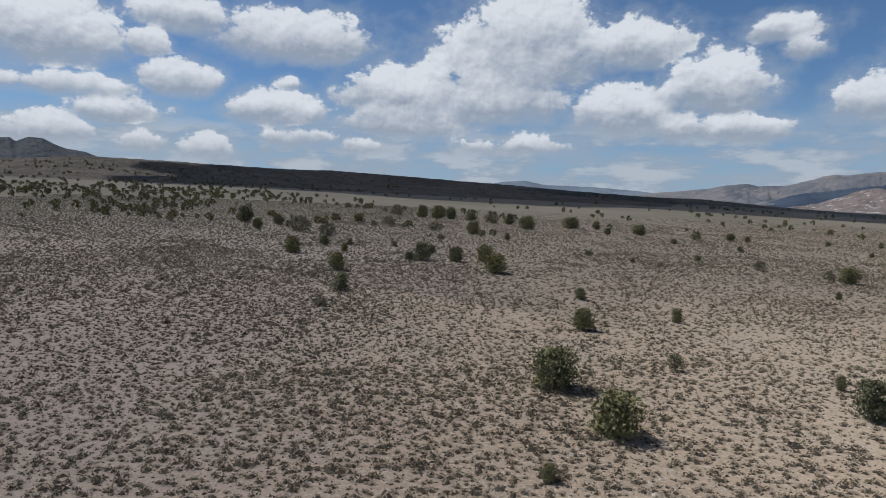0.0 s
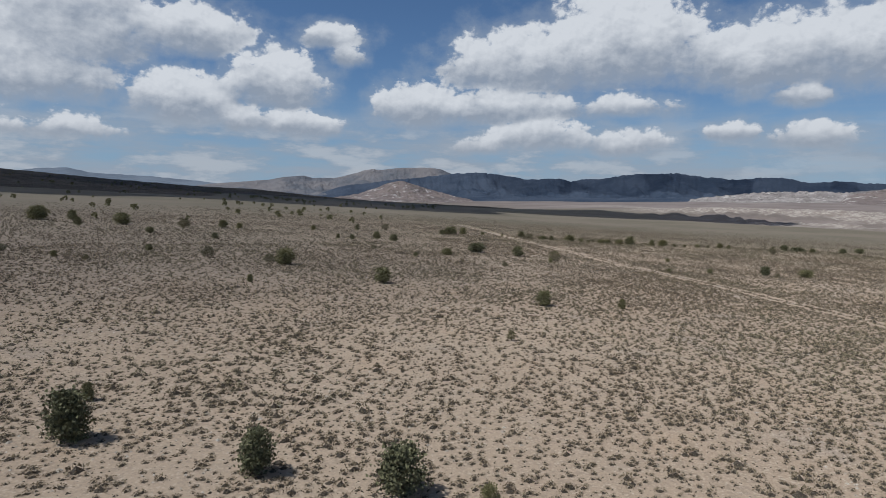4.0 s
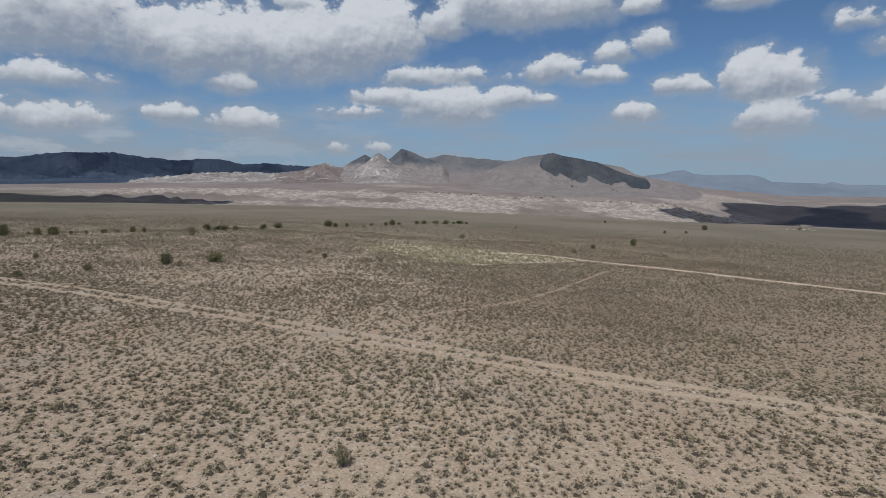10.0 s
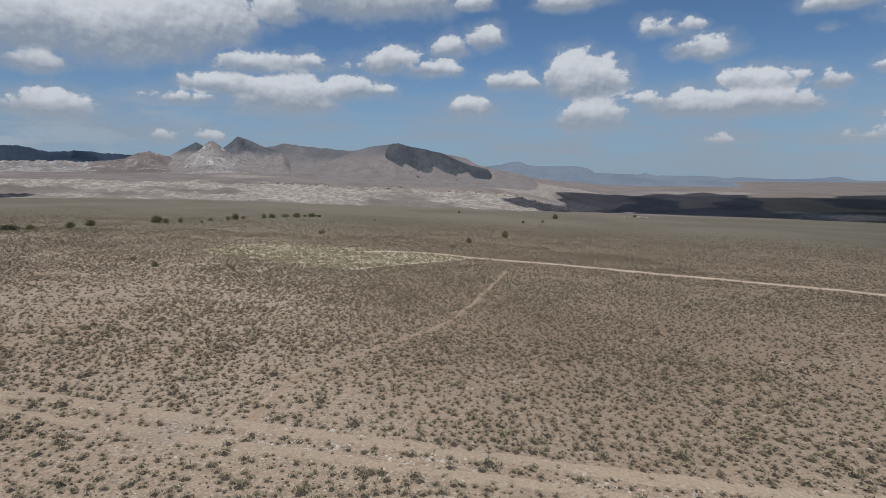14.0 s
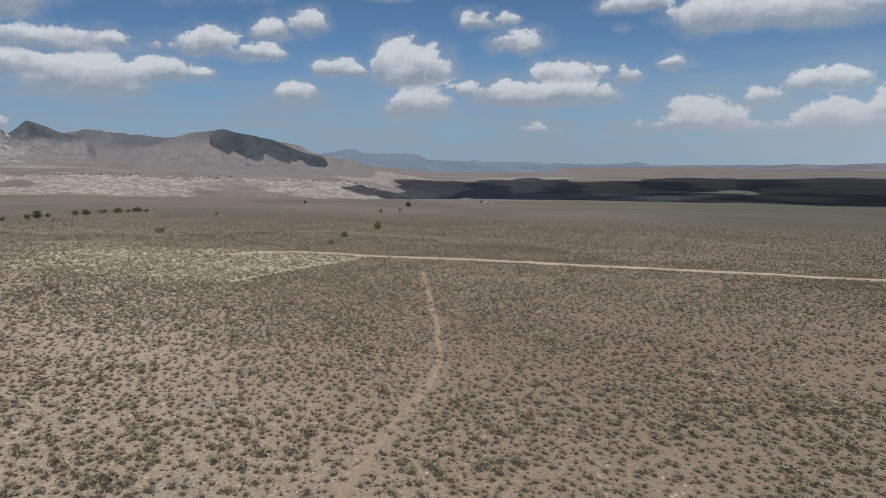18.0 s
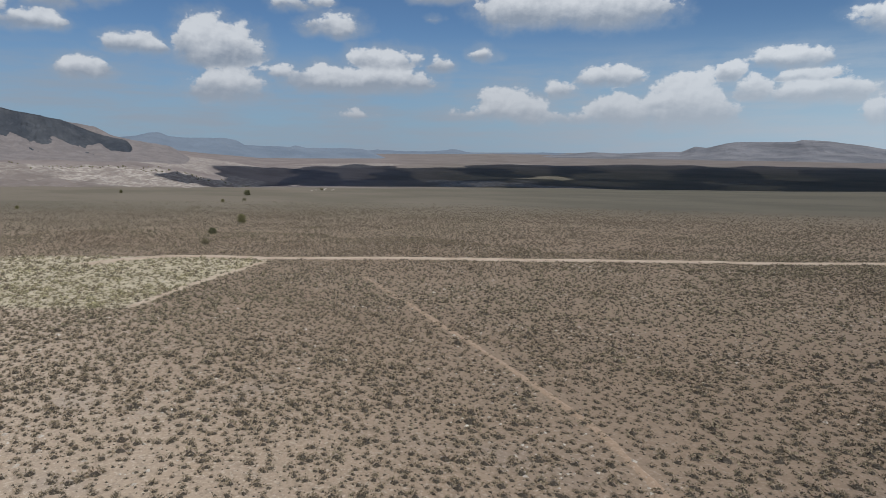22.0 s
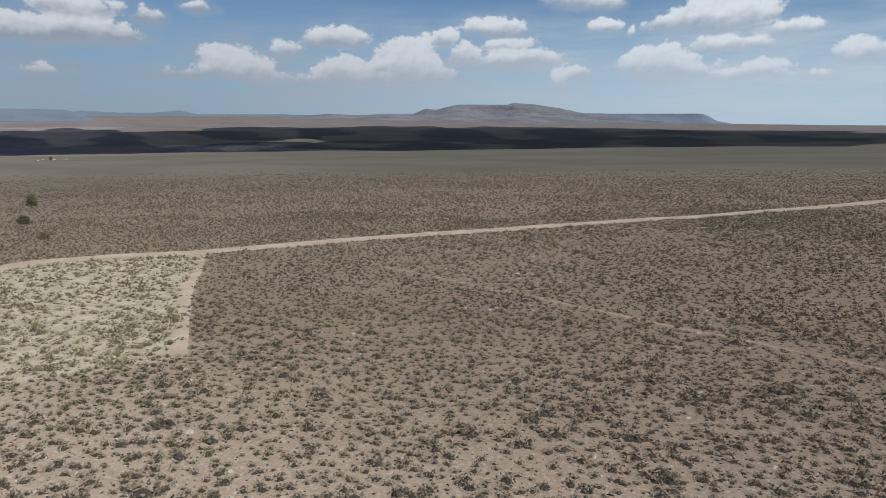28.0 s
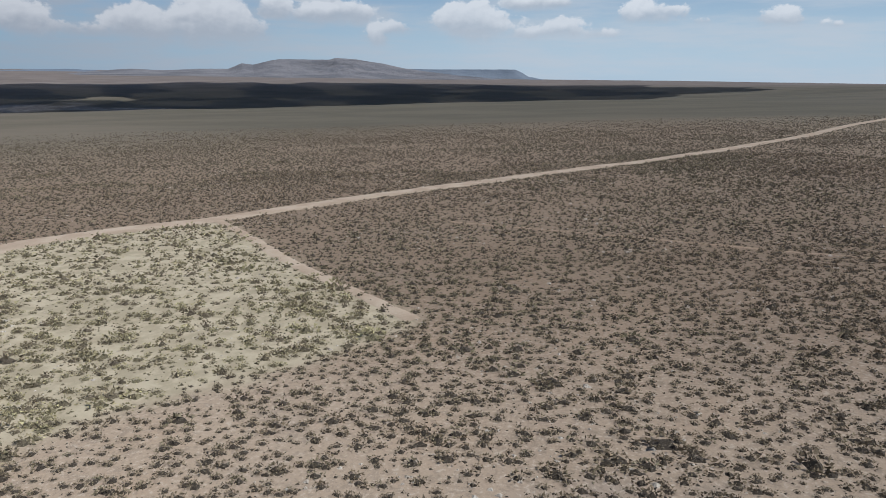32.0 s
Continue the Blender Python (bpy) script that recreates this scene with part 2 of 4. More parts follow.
    ragged = n.math("MULTIPLY_ADD", lumps, -1.3, ragged)
    ragged = n.math("MULTIPLY_ADD", fine, -0.65, ragged)
    # sunlit tops stand out sharply, shaded bases melt into the air
    under = n.ramp(n.math("MULTIPLY_ADD", lumps, 1.2, rise), 0.35, -0.50)
    crisp = n.ramp(ragged, 0.12, -0.20)
    misty = n.math("MULTIPLY", n.ramp(ragged, 0.60, -0.90), 0.84)
    dense = n.add("ShaderNodeMix", {0: under, 2: crisp, 3: misty}).outputs[0]
    swell = n.math("SUBTRACT", puff_lit, puff)
    shade = n.math("MULTIPLY_ADD", swell, 0.85, n.ramp(n.math("MULTIPLY_ADD", lumps, 1.0, rise), 0.66, -0.36))
    shade = n.math("MULTIPLY_ADD", fine, 0.2, shade, clamp=True)
    # scattered fair-weather cloud over the rest of the dome, thin veils low down
    wide = n.noise(n.vec("MULTIPLY", way, (1.0, 1.0, 1.8)), 2.6, 6.0, 0.6)
    high = n.math("MULTIPLY", n.ramp(wide, 0.54, 0.64), n.ramp(el, 19.0, 30.0))
    northerly = n.ramp(az, 10.0, -45.0)
    southerly = n.ramp(az, 35.0, 105.0)
    veil = n.noise(n.vec("MULTIPLY", at, (0.09, 0.62, 1.0)), 1.0, 5.0, 0.6)
    low = n.math("MULTIPLY", n.ramp(veil, 0.34, 0.70), n.math("MULTIPLY", n.ramp(el, 10.0, 3.5), 0.80))
    heaps = n.noise(n.vec("MULTIPLY", at, (0.15, 0.50, 1.0)), 1.0, 6.0, 0.58)
    heaps_at = heaps
    heaps = n.math("MULTIPLY", n.ramp(heaps, 0.40, 0.58), n.math("MULTIPLY", n.ramp(el, 8.5, 5.0), n.math("MULTIPLY", northerly, 0.75)))
    body = n.mix(n.math("MULTIPLY", shade, 0.94), n.mix(southerly, (11.3, 11.3, 11.5), (13.6, 13.6, 13.6)), n.mix(southerly, (4.6, 5.1, 6.0), (6.2, 6.9, 7.8)))
    hazy = n.mix(n.ramp(el, 8.0, 1.0, 0.0, 0.62), body, n.mix(southerly, (6.6, 6.8, 7.3), (9.6, 10.1, 10.7)))
    air = n.mix(southerly, (4.0, 5.5, 7.4), (8.4, 10.3, 12.0))
    out = n.mix(n.ramp(el, 11.0, -0.5, 0.0, 0.82), sky, air)
    out = n.mix(low, out, n.mix(southerly, (5.4, 5.9, 6.7), (9.2, 9.9, 10.6)))
    out = n.mix(heaps, out, n.mix(n.ramp(heaps_at, 0.46, 0.62), (5.0, 5.6, 6.5), (7.8, 8.0, 8.4)))
    # thin cloud round the thick
    halo = n.math("MULTIPLY", n.ramp(n.math("MULTIPLY_ADD", lumps, -2.6, near), 1.15, -0.35), n.ramp(southerly, 0.0, 1.0, 0.55, 0.14))
    out = n.mix(halo, out, n.mix(southerly, (5.6, 6.2, 7.1), (8.2, 9.0, 9.9)))
    out = n.mix(n.math("MULTIPLY", dense, n.ramp(southerly, 0.0, 1.0, 0.98, 0.90)), out, hazy)
    out = n.mix(high, out, (6.4, 6.6, 7.0))
    back = n.add("ShaderNodeBackground", {"Color": out, "Strength": 0.056})
    n.add("ShaderNodeOutputWorld", {0: back.outputs[0]})


build_sky()


# ---- materials ----
def material(name, rough=0.9):
    m = bpy.data.materials.new(name)
    m.use_nodes = True
    n = Nodes(m.node_tree)
    bsdf = n.add("ShaderNodeBsdfPrincipled", {"Roughness": rough, "Specular IOR Level": 0.15, "Diffuse Roughness": 0.5})
    n.add("ShaderNodeOutputMaterial", {0: bsdf.outputs[0]})
    return m, n, bsdf


def paint(n, bsdf, color, bump=None, strength=0.3, distance=0.05):
    n.tree.links.new(color, bsdf.inputs["Base Color"])
    if bump is not None:
        b = n.add("ShaderNodeBump", {"Height": bump, "Strength": strength, "Distance": distance})
        n.tree.links.new(b.outputs[0], bsdf.inputs["Normal"])


def soil_color(n, pos):
    """Pinkish tan desert soil with pale gravel, ochre and grey drifts."""
    big = n.noise(pos, 0.018, 5.0, 0.6)
    mid = n.noise(pos, 0.16, 5.0, 0.62)
    grit = n.noise(pos, 6.0, 4.0, 0.7)
    c = n.mix(n.ramp(big, 0.35, 0.65), (0.264, 0.198, 0.142), (0.302, 0.234, 0.170))
    c = n.mix(n.math("MULTIPLY", n.ramp(mid, 0.52, 0.72), 0.55), c, (0.305, 0.215, 0.140))
    c = n.mix(n.math("MULTIPLY", n.ramp(mid, 0.44, 0.28), 0.5), c, (0.205, 0.178, 0.158))
    clod = n.noise(pos, 2.3, 4.0, 0.75)
    c = n.mix(n.math("MULTIPLY", n.ramp(clod, 0.50, 0.38), 0.55), c, (0.135, 0.108, 0.082))
    c = n.mix(n.math("MULTIPLY", n.ramp(grit, 0.54, 0.64), 0.7), c, (0.45, 0.395, 0.325))
    return n.mix(n.math("MULTIPLY", n.ramp(grit, 0.46, 0.34), 0.65), c, (0.125, 0.096, 0.070)), grit, mid


def ground_material():
    m, n, bsdf = material("desert_soil", 0.95)
    pos = n.add("ShaderNodeNewGeometry").outputs["Position"]
    c, grit, mid = soil_color(n, pos)

    def attr(name):
        return n.add("ShaderNodeAttribute", attribute_name=name).outputs["Fac"]

    scrub = n.noise(n.vec("MULTIPLY", pos, (1.0, 1.0, 0.3)), 0.75, 3.0, 0.7)
    broad = n.noise(pos, 0.02, 4.0, 0.6)
    shrubby = n.mix(n.ramp(broad, 0.35, 0.65), (0.112, 0.098, 0.070), (0.125, 0.112, 0.072))
    c = n.mix(n.math("MULTIPLY", n.ramp(scrub, 0.47, 0.57), attr("scrub")), c, shrubby)
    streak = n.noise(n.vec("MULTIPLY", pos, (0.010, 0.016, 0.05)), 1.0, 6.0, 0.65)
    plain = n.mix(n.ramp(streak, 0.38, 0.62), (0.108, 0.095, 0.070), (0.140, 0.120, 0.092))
    # Dimmer light on the southern plain is put into darker, greener tones.
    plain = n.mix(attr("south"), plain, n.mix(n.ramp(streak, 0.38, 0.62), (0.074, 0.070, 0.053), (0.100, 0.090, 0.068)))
    # The north slope's dimmer light is put into its soil colour.
    c = n.mix(n.math("MULTIPLY", attr("north"), 0.7), c, (0.160, 0.132, 0.108))
    # Browner soil, with the dimmer southern light darkened into it.
    c = n.mix(n.math("MULTIPLY", attr("dusk"), 0.75), c, (0.165, 0.121, 0.086))
    c = n.mix(n.math("MULTIPLY", attr("mauve"), 0.6), c, (0.232, 0.194, 0.174))
    # Soil brightened in patches where it throws back more sun.
    c = n.mix(n.math("MULTIPLY", attr("pale"), 0.32), c, (0.385, 0.315, 0.240))
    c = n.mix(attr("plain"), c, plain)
    fan = n.mix(n.ramp(streak, 0.35, 0.65), (0.142, 0.119, 0.109), (0.190, 0.160, 0.147))
    c = n.mix(attr("fan"), c, fan)
    gully = n.noise(n.vec("MULTIPLY", pos, (0.11, 0.11, 0.4)), 1.0, 6.0, 0.65)
    clay = n.mix(n.ramp(gully, 0.40, 0.64), (0.205, 0.172, 0.150), (0.36, 0.325, 0.285))
    c = n.mix(attr("clay"), c, clay)
    meadow = n.mix(n.ramp(n.noise(pos, 0.7, 5.0, 0.65), 0.4, 0.6), (0.300, 0.260, 0.182), (0.385, 0.336, 0.244))
    c = n.mix(attr("meadow"), c, meadow)
    paint(n, bsdf, c, grit, 0.35, 0.04)
    return m


def road_material():
    m, n, bsdf = material("packed_dirt", 0.95)
    pos = n.add("ShaderNodeNewGeometry").outputs["Position"]
    grit = n.noise(pos, 7.0, 4.0, 0.7)
    mid = n.noise(pos, 0.35, 4.0, 0.6)
    c = n.mix(n.ramp(mid, 0.35, 0.65), (0.315, 0.245, 0.180), (0.385, 0.315, 0.240))
    c = n.mix(n.math("MULTIPLY", n.ramp(grit, 0.56, 0.72), 0.5), c, (0.50, 0.45, 0.38))
    paint(n, bsdf, c, grit, 0.4, 0.03)
    return m


def leaf_material(name, dark, light, tint=None, rough=0.8):
    m, n, bsdf = material(name, rough)
    island = n.add("ShaderNodeNewGeometry").outputs["Random Per Island"]
    c = n.mix(island, dark, light)
    if tint:
        kind = n.add("ShaderNodeAttribute", attribute_name="kind").outputs["Fac"]
        ramp = n.add("ShaderNodeValToRGB", {0: kind})
        stops = ramp.color_ramp.elements
        for i, (p, col) in enumerate(tint):
            e = stops[i] if i < 2 else stops.new(p)
            e.position, e.color = p, (*col, 1)
        c = n.mix(1.0, c, ramp.outputs[0], "MULTIPLY")
        # Core of twigs, its colour darkened for the shade inside the shrub.
        twig_shade = n.add("ShaderNodeAttribute", attribute_name="twig_shade").outputs["Fac"]
        c = n.mix(twig_shade, c, (0.058, 0.047, 0.036))
    else:
        own = n.add("ShaderNodeObjectInfo").outputs["Random"]
        c = n.mix(n.math("MULTIPLY", own, 0.5), c, tuple(v * k for v, k in zip(light, (1.25, 1.12, 0.8))))
    pos = n.add("ShaderNodeNewGeometry").outputs["Position"]
    tuft = n.noise(pos, 16.0, 3.0, 0.7)
    c = n.mix(n.math("MULTIPLY", n.ramp(tuft, 0.52, 0.34), 0.65), c, tuple(v * 0.55 for v in dark))
    c = n.mix(n.math("MULTIPLY", n.ramp(tuft, 0.54, 0.70), 0.5), c, tuple(v * 1.3 for v in light))
    paint(n, bsdf, c)
    return m


def rock_material(name, low, high, streaks=None, scale=0.012, bands=0.0, speck=0.0, cap=None, calm=1.0):
    """Rock and scrub of a far slope: two tones, pale streaks, dark specks of trees."""
    m, n, bsdf = material(name, 0.95)
    pos = n.add("ShaderNodeNewGeometry").outputs["Position"]
    a = n.noise(n.vec("MULTIPLY", pos, (1, 1, 0.6)), scale, 7.0, 0.62)
    b = n.noise(pos, scale * 6.0, 5.0, 0.7)
    c = n.mix(n.ramp(a, 0.36, 0.64), low, high)
    # calm below 1 mutes tone and relief, standing in for haze.
    c = n.mix(n.math("MULTIPLY", n.ramp(b, 0.55, 0.75), 0.5 * calm), c, tuple(v * 1.35 for v in high))
    c = n.mix(n.math("MULTIPLY", n.ramp(b, 0.45, 0.25), 0.5 * calm), c, tuple(v * 0.6 for v in low))
    if bands:
        lay = n.noise(n.vec("MULTIPLY", pos, (0.002, 0.002, bands)), 1.0, 3.0, 0.6)
        c = n.mix(n.math("MULTIPLY", n.ramp(lay, 0.5, 0.62), 0.5), c, tuple(v * 0.62 for v in low))
    if streaks:
        s = n.noise(n.vec("MULTIPLY", pos, (scale * 3.0, scale * 3.0, scale * 1.2)), 1.0, 7.0, 0.7)
        c = n.mix(n.ramp(s, 0.54, 0.66), c, streaks)
    if cap:
        z = n.add("ShaderNodeSeparateXYZ", {0: pos}).outputs[2]
        edge = n.math("MULTIPLY_ADD", a, 60.0, z)
        c = n.mix(n.ramp(edge, cap[0], cap[1]), n.mix(n.ramp(b, 0.4, 0.6), cap[2], cap[3]), c)
    if speck:
        dots = n.noise(pos, 0.11, 2.0, 0.5)
        c = n.mix(n.math("MULTIPLY", n.ramp(dots, 0.56, 0.64), speck), c, (0.045, 0.05, 0.03))
    fold = n.noise(n.vec("MULTIPLY", pos, (1, 1, 0.5)), scale * 2.2, 8.0, 0.65)
    paint(n, bsdf, c, fold, 0.9 * calm, 0.35 / scale)
    return m


def track_material(name, share, color):
    m, n, bsdf = material(name, 0.95)
    pos = n.add("ShaderNodeNewGeometry").outputs["Position"]
    c, grit, mid = soil_color(n, pos)
    paint(n, bsdf, n.mix(share, c, color), grit, 0.35, 0.03)
    return m


SOIL = ground_material()
OCHRE = track_material("ochre_soil", 0.5, (0.268, 0.188, 0.126))
RUT = track_material("pale_rut_soil", 0.4, (0.330, 0.262, 0.190))
DIRT = road_material()
BRUSH = leaf_material("sagebrush_leaf", (0.105, 0.090, 0.068), (0.300, 0.266, 0.205),
                      ((0.0, (1.10, 0.95, 0.82)), (0.35, (1.08, 1.0, 0.86)), (0.6, (1.0, 1.02, 0.80)), (0.8, (1.06, 0.98, 0.86)), (1.0, (1.95, 2.0, 1.45))))
JUNIPER = leaf_material("juniper_leaf", (0.066, 0.067, 0.041), (0.216, 0.214, 0.118))
DRYLEAF = leaf_material("grey_shrub_leaf", (0.075, 0.072, 0.046), (0.190, 0.178, 0.115))
BARK = rock_material("juniper_bark", (0.10, 0.075, 0.055), (0.20, 0.16, 0.125), scale=6.0)
STONE = rock_material("pale_stone", (0.34, 0.30, 0.25), (0.50, 0.455, 0.39), scale=3.0)
# Scrub tones lowered to carry part of the hills' cloud shadow.
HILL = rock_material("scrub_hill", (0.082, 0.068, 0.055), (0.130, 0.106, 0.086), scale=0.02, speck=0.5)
# Woods with haze blue and some cloud shade put into the tones.
HAZY_FOREST = rock_material("hazed_wooded_range", (0.028, 0.042, 0.068), (0.050, 0.066, 0.096), scale=0.006, calm=0.5)
RUST = rock_material("rust_hill", (0.160, 0.134, 0.128), (0.222, 0.182, 0.168), (0.47, 0.44, 0.42), 0.012, speck=0.35)
PALEROCK = rock_material("pale_peak", (0.215, 0.192, 0.184), (0.33, 0.300, 0.285), (0.50, 0.47, 0.44), 0.014, speck=0.4)
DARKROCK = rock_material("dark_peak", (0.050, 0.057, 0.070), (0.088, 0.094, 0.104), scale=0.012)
# Dark above a ragged height, paler pinkish grey below.
DARKTOP = rock_material("dark_capped_peak", (0.070, 0.078, 0.092), (0.125, 0.130, 0.140), scale=0.012, cap=(92, 112, (0.205, 0.182, 0.174), (0.275, 0.246, 0.234)))
# Cool low tone has distance haze mixed into the rock colour.
GREYROCK = rock_material("grey_pink_rock", (0.110, 0.120, 0.140), (0.200, 0.188, 0.190), scale=0.004, calm=0.7)
BUTTE = rock_material("brown_mountain", (0.105, 0.108, 0.118), (0.165, 0.156, 0.158), scale=0.008, calm=0.7, cap=(76, 98, (0.178, 0.158, 0.152), (0.215, 0.190, 0.182)))
# Bluish greys put some haze into the mesa's layers.
MESA = rock_material("layered_mesa", (0.140, 0.142, 0.155), (0.200, 0.196, 0.205), scale=0.006, bands=0.035, calm=0.6)
# Distance haze painted into the rock as a flat blue.
HAZE_BLUE = rock_material("far_haze_range", (0.128, 0.156, 0.194), (0.160, 0.190, 0.228), scale=0.003, calm=0.35)
def cloud_material(name, thickness):
    """White cloud that lets part of the sunlight through."""
    m, n, bsdf = material(name, 1.0)
    bsdf.inputs["Base Color"].default_value = (0.9, 0.9, 0.9, 1)
    thin = n.add("ShaderNodeMixShader", {0: thickness, 1: n.add("ShaderNodeBsdfTransparent").outputs[0], 2: bsdf.outputs[0]})
    n.add("ShaderNodeOutputMaterial", {0: thin.outputs[0]}, is_active_output=True)
    return m


CLOUD = cloud_material("cloud_white", 0.62)
THIN_CLOUD = cloud_material("thin_cloud_white", 0.20)


# ---- helpers for meshes ----
def lattice(ix, iy, seed):
    h = np.sin(ix * 127.1 + iy * 311.7 + seed * 74.7) * 43758.5453
    return h - np.floor(h)


def value_noise(x, y, seed=0.0):
    x, y = np.asarray(x, float), np.asarray(y, float)
    ix, iy = np.floor(x), np.floor(y)
    fx, fy = x - ix, y - iy
    fx, fy = fx * fx * (3 - 2 * fx), fy * fy * (3 - 2 * fy)
    a, b = lattice(ix, iy, seed), lattice(ix + 1, iy, seed)
    c, d = lattice(ix, iy + 1, seed), lattice(ix + 1, iy + 1, seed)
    return (a * (1 - fx) + b * fx) * (1 - fy) + (c * (1 - fx) + d * fx) * fy


def fbm(x, y, seed=0.0, octaves=4, gain=0.5):
    total, amp, norm = 0.0, 1.0, 0.0
    for i in range(octaves):
        total = total + amp * value_noise(x * 2**i, y * 2**i, seed + i * 3.1)
        norm += amp
        amp *= gain
    return total / norm


def smooth(a, b, x):
    t = np.clip((x - a) / (b - a), 0, 1)
    return t * t * (3 - 2 * t)


def mesh_from(name, verts, faces, mat, flat=False):
    """A mesh from arrays: verts (n, 3), faces (m, 3 or 4)."""
    me = bpy.data.meshes.new(name)
    verts, faces = np.asarray(verts, np.float32), np.asarray(faces, np.int32)
    k = faces.shape[1]
    me.vertices.add(len(verts))
    me.vertices.foreach_set("co", verts.ravel())
    me.loops.add(faces.size)
    me.loops.foreach_set("vertex_index", faces.ravel())
    me.polygons.add(len(faces))
    me.polygons.foreach_set("loop_start", np.arange(len(faces), dtype=np.int32) * k)
    me.polygons.foreach_set("use_smooth", np.full(len(faces), not flat))
    me.update(calc_edges=True)
    me.materials.append(mat)
    return me


def grid_faces(rows, cols, closed=False):
    i, j = np.meshgrid(np.arange(rows - 1), np.arange(cols if closed else cols - 1), indexing="ij")
    a = (i * cols + j).ravel()
    b = (i * cols + (j + 1) % cols).ravel()
    return np.c_[a, b, b + cols, a + cols]


def add_attribute(me, name, values):
    me.attributes.new(name, "FLOAT", "POINT").data.foreach_set("value", np.asarray(values, np.float32))


# ---- the lie of the land ----
MID = (90.0, 15.0, 9.7)      # the middle of the flight
AZ = (-60, -30, 0, 20, 40, 60, 84, 95, 105, 115, 140, 160, 180, 207, 240, 300)
EL_1000 = (2.0, 1.9, 0.9, 0.0, -0.2, 0.0, -0.5, -1.0, -1.5, -2.75, -2.8, -2.8, -2.5, -1.7, -1.0, 1.5)
EL_1700 = (2.2, 2.0, 1.4, 0.5, 0.30, 0.5, 0.75, 0.7, 0.3, -1.15, -1.5, -1.6, -1.75, -1.5, -0.8, 1.5)
EL_4700 = (2.4, 2.3, 1.8, 1.0, 0.7, 0.7, 0.7, 0.5, 0.1, -0.3, -0.5, -0.9, -1.3, -1.35, -0.8, 1.5)


def rim_radius(az):
    return 715 + 30 * np.sin(np.radians(az * 9.0)) + 16 * np.sin(np.radians(az * 31.0 + 40)) + 22 * (fbm(az * 0.35, az * 0, 9.0, 3) - 0.5)


def ground_z(x, y):
    x, y = np.asarray(x, float), np.asarray(y, float)
    r = np.hypot(x - MID[0], y - MID[1])
    az = (np.degrees(np.arctan2(x - MID[0], y - MID[1])) + 60) % 360 - 60
    bench = -0.787 - 0.0313 * x + 0.0489 * y + 0.0135 * np.maximum(0, r - 150) * smooth(45, 85, az) - 0.004 * np.maximum(0, r - 120) * (1 - smooth(35, 75, az)) * smooth(-40, -10, az)
    z1, z2, z3 = (MID[2] + d * np.tan(np.radians(np.interp(az, AZ, e))) for d, e in ((1000, EL_1000), (1700, EL_1700), (4700, EL_4700)))
    far = np.where(r < 1700, z1 + (z2 - z1) * np.clip((r - 1000) / 700, 0, 1), z2 + (z3 - z2) * (r - 1700) / 3000)
    z = bench + (far - bench) * smooth(620, 1000, r)
    south = smooth(107, 112, az) * (1 - smooth(182, 205, az))
    z = z - 13 * south * smooth(rim_radius(az), rim_radius(az) + 70, r) * (1 - smooth(950, 1500, r))
    bad = smooth(48, 62, az) * (1 - smooth(108, 116, az)) * smooth(560, 720, r) * (1 - smooth(980, 1150, r))
    crests = np.abs(fbm(x / 30, y / 30, 5.0, 4, 0.6) - 0.5) * 2
    z = z - bad * 12 * (1 - crests) + bad * 7
    z = z + (fbm(x / 220, y / 220, 2.0, 4) - 0.5) * 9 * smooth(350, 1300, r) * (1 - 0.5 * south)
    return z + (fbm(x / 14, y / 14, 7.0, 3) - 0.5) * 0.28 * (1 - smooth(150, 400, r))


ROAD = ((20, -250), (48, -211.5), (77, -175.5), (103, -139), (126, -108.5), (152, -76.5), (176, -51.5), (192.5, -33.2), (207, -16), (214.5, -9), (219, -3.5), (219.5, 2.5), (216.5, 9))
TRACK = ((190, 205), (156, 134), (134, 84), (122.5, 53), (115.5, 35), (107.5, 17.5), (101, 2), (95.5, -11.5), (86, -32), (70, -64))
BRANCH = ((184, -14.6), (168, -8.3), (153, -2.3), (140.5, 3.1), (133.6, 7.0), (126, 13.0), (118, 18.2), (109, 20.5))
STRIP = ((207.5, -14.5), (200, -6.2), (194.3, 0.4), (188, 6.8), (182.3, 12.4))
MEADOW = ((206.5, -14), (194.5, 0), (186, 8.5), (182, 12.6), (186, 18.5), (190.5, 22.5), (194, 27), (203, 38), (214, 43), (230, 38), (241, 28), (232, 12), (220, -2))


def along(points, step=0.6):
    """Points at even steps on a smooth curve through the given ones."""
    p = np.array(points, float)
    out = []
    for i in range(len(p) - 1):
        a, b, c, d = p[max(i - 1, 0)], p[i], p[i + 1], p[min(i + 2, len(p) - 1)]
        t = np.linspace(0, 1, max(2, int(np.hypot(*(c - b)) / step)), endpoint=False)[:, None]
        out.append(0.5 * (2 * b + (c - a) * t + (2 * a - 5 * b + 4 * c - d) * t**2 + (3 * b - a - 3 * c + d) * t**3))
    return np.vstack(out + [p[-1:]])


def nearness(x, y, line):
    """The distance of many points from a curve."""
    best = np.full(np.shape(x), 1e9)
    for px, py in line:
        best = np.minimum(best, (x - px) ** 2 + (y - py) ** 2)
    return np.sqrt(best)


def inside(x, y, poly):
    hit = np.zeros(np.shape(x), bool)
    for (ax, ay), (bx, by) in zip(poly, poly[1:] + poly[:1]):
        cross = ((ay > y) != (by > y)) & (x < (bx - ax) * (y - ay) / (by - ay + 1e-12) + ax)
        hit ^= cross
    return hit


def meadow_at(x, y, seed=21.0):
    return inside(x + (fbm(x / 3, y / 3, seed) - 0.5) * 3.2, y + (fbm(x / 3, y / 3, seed + 4) - 0.5) * 3.2, MEADOW)


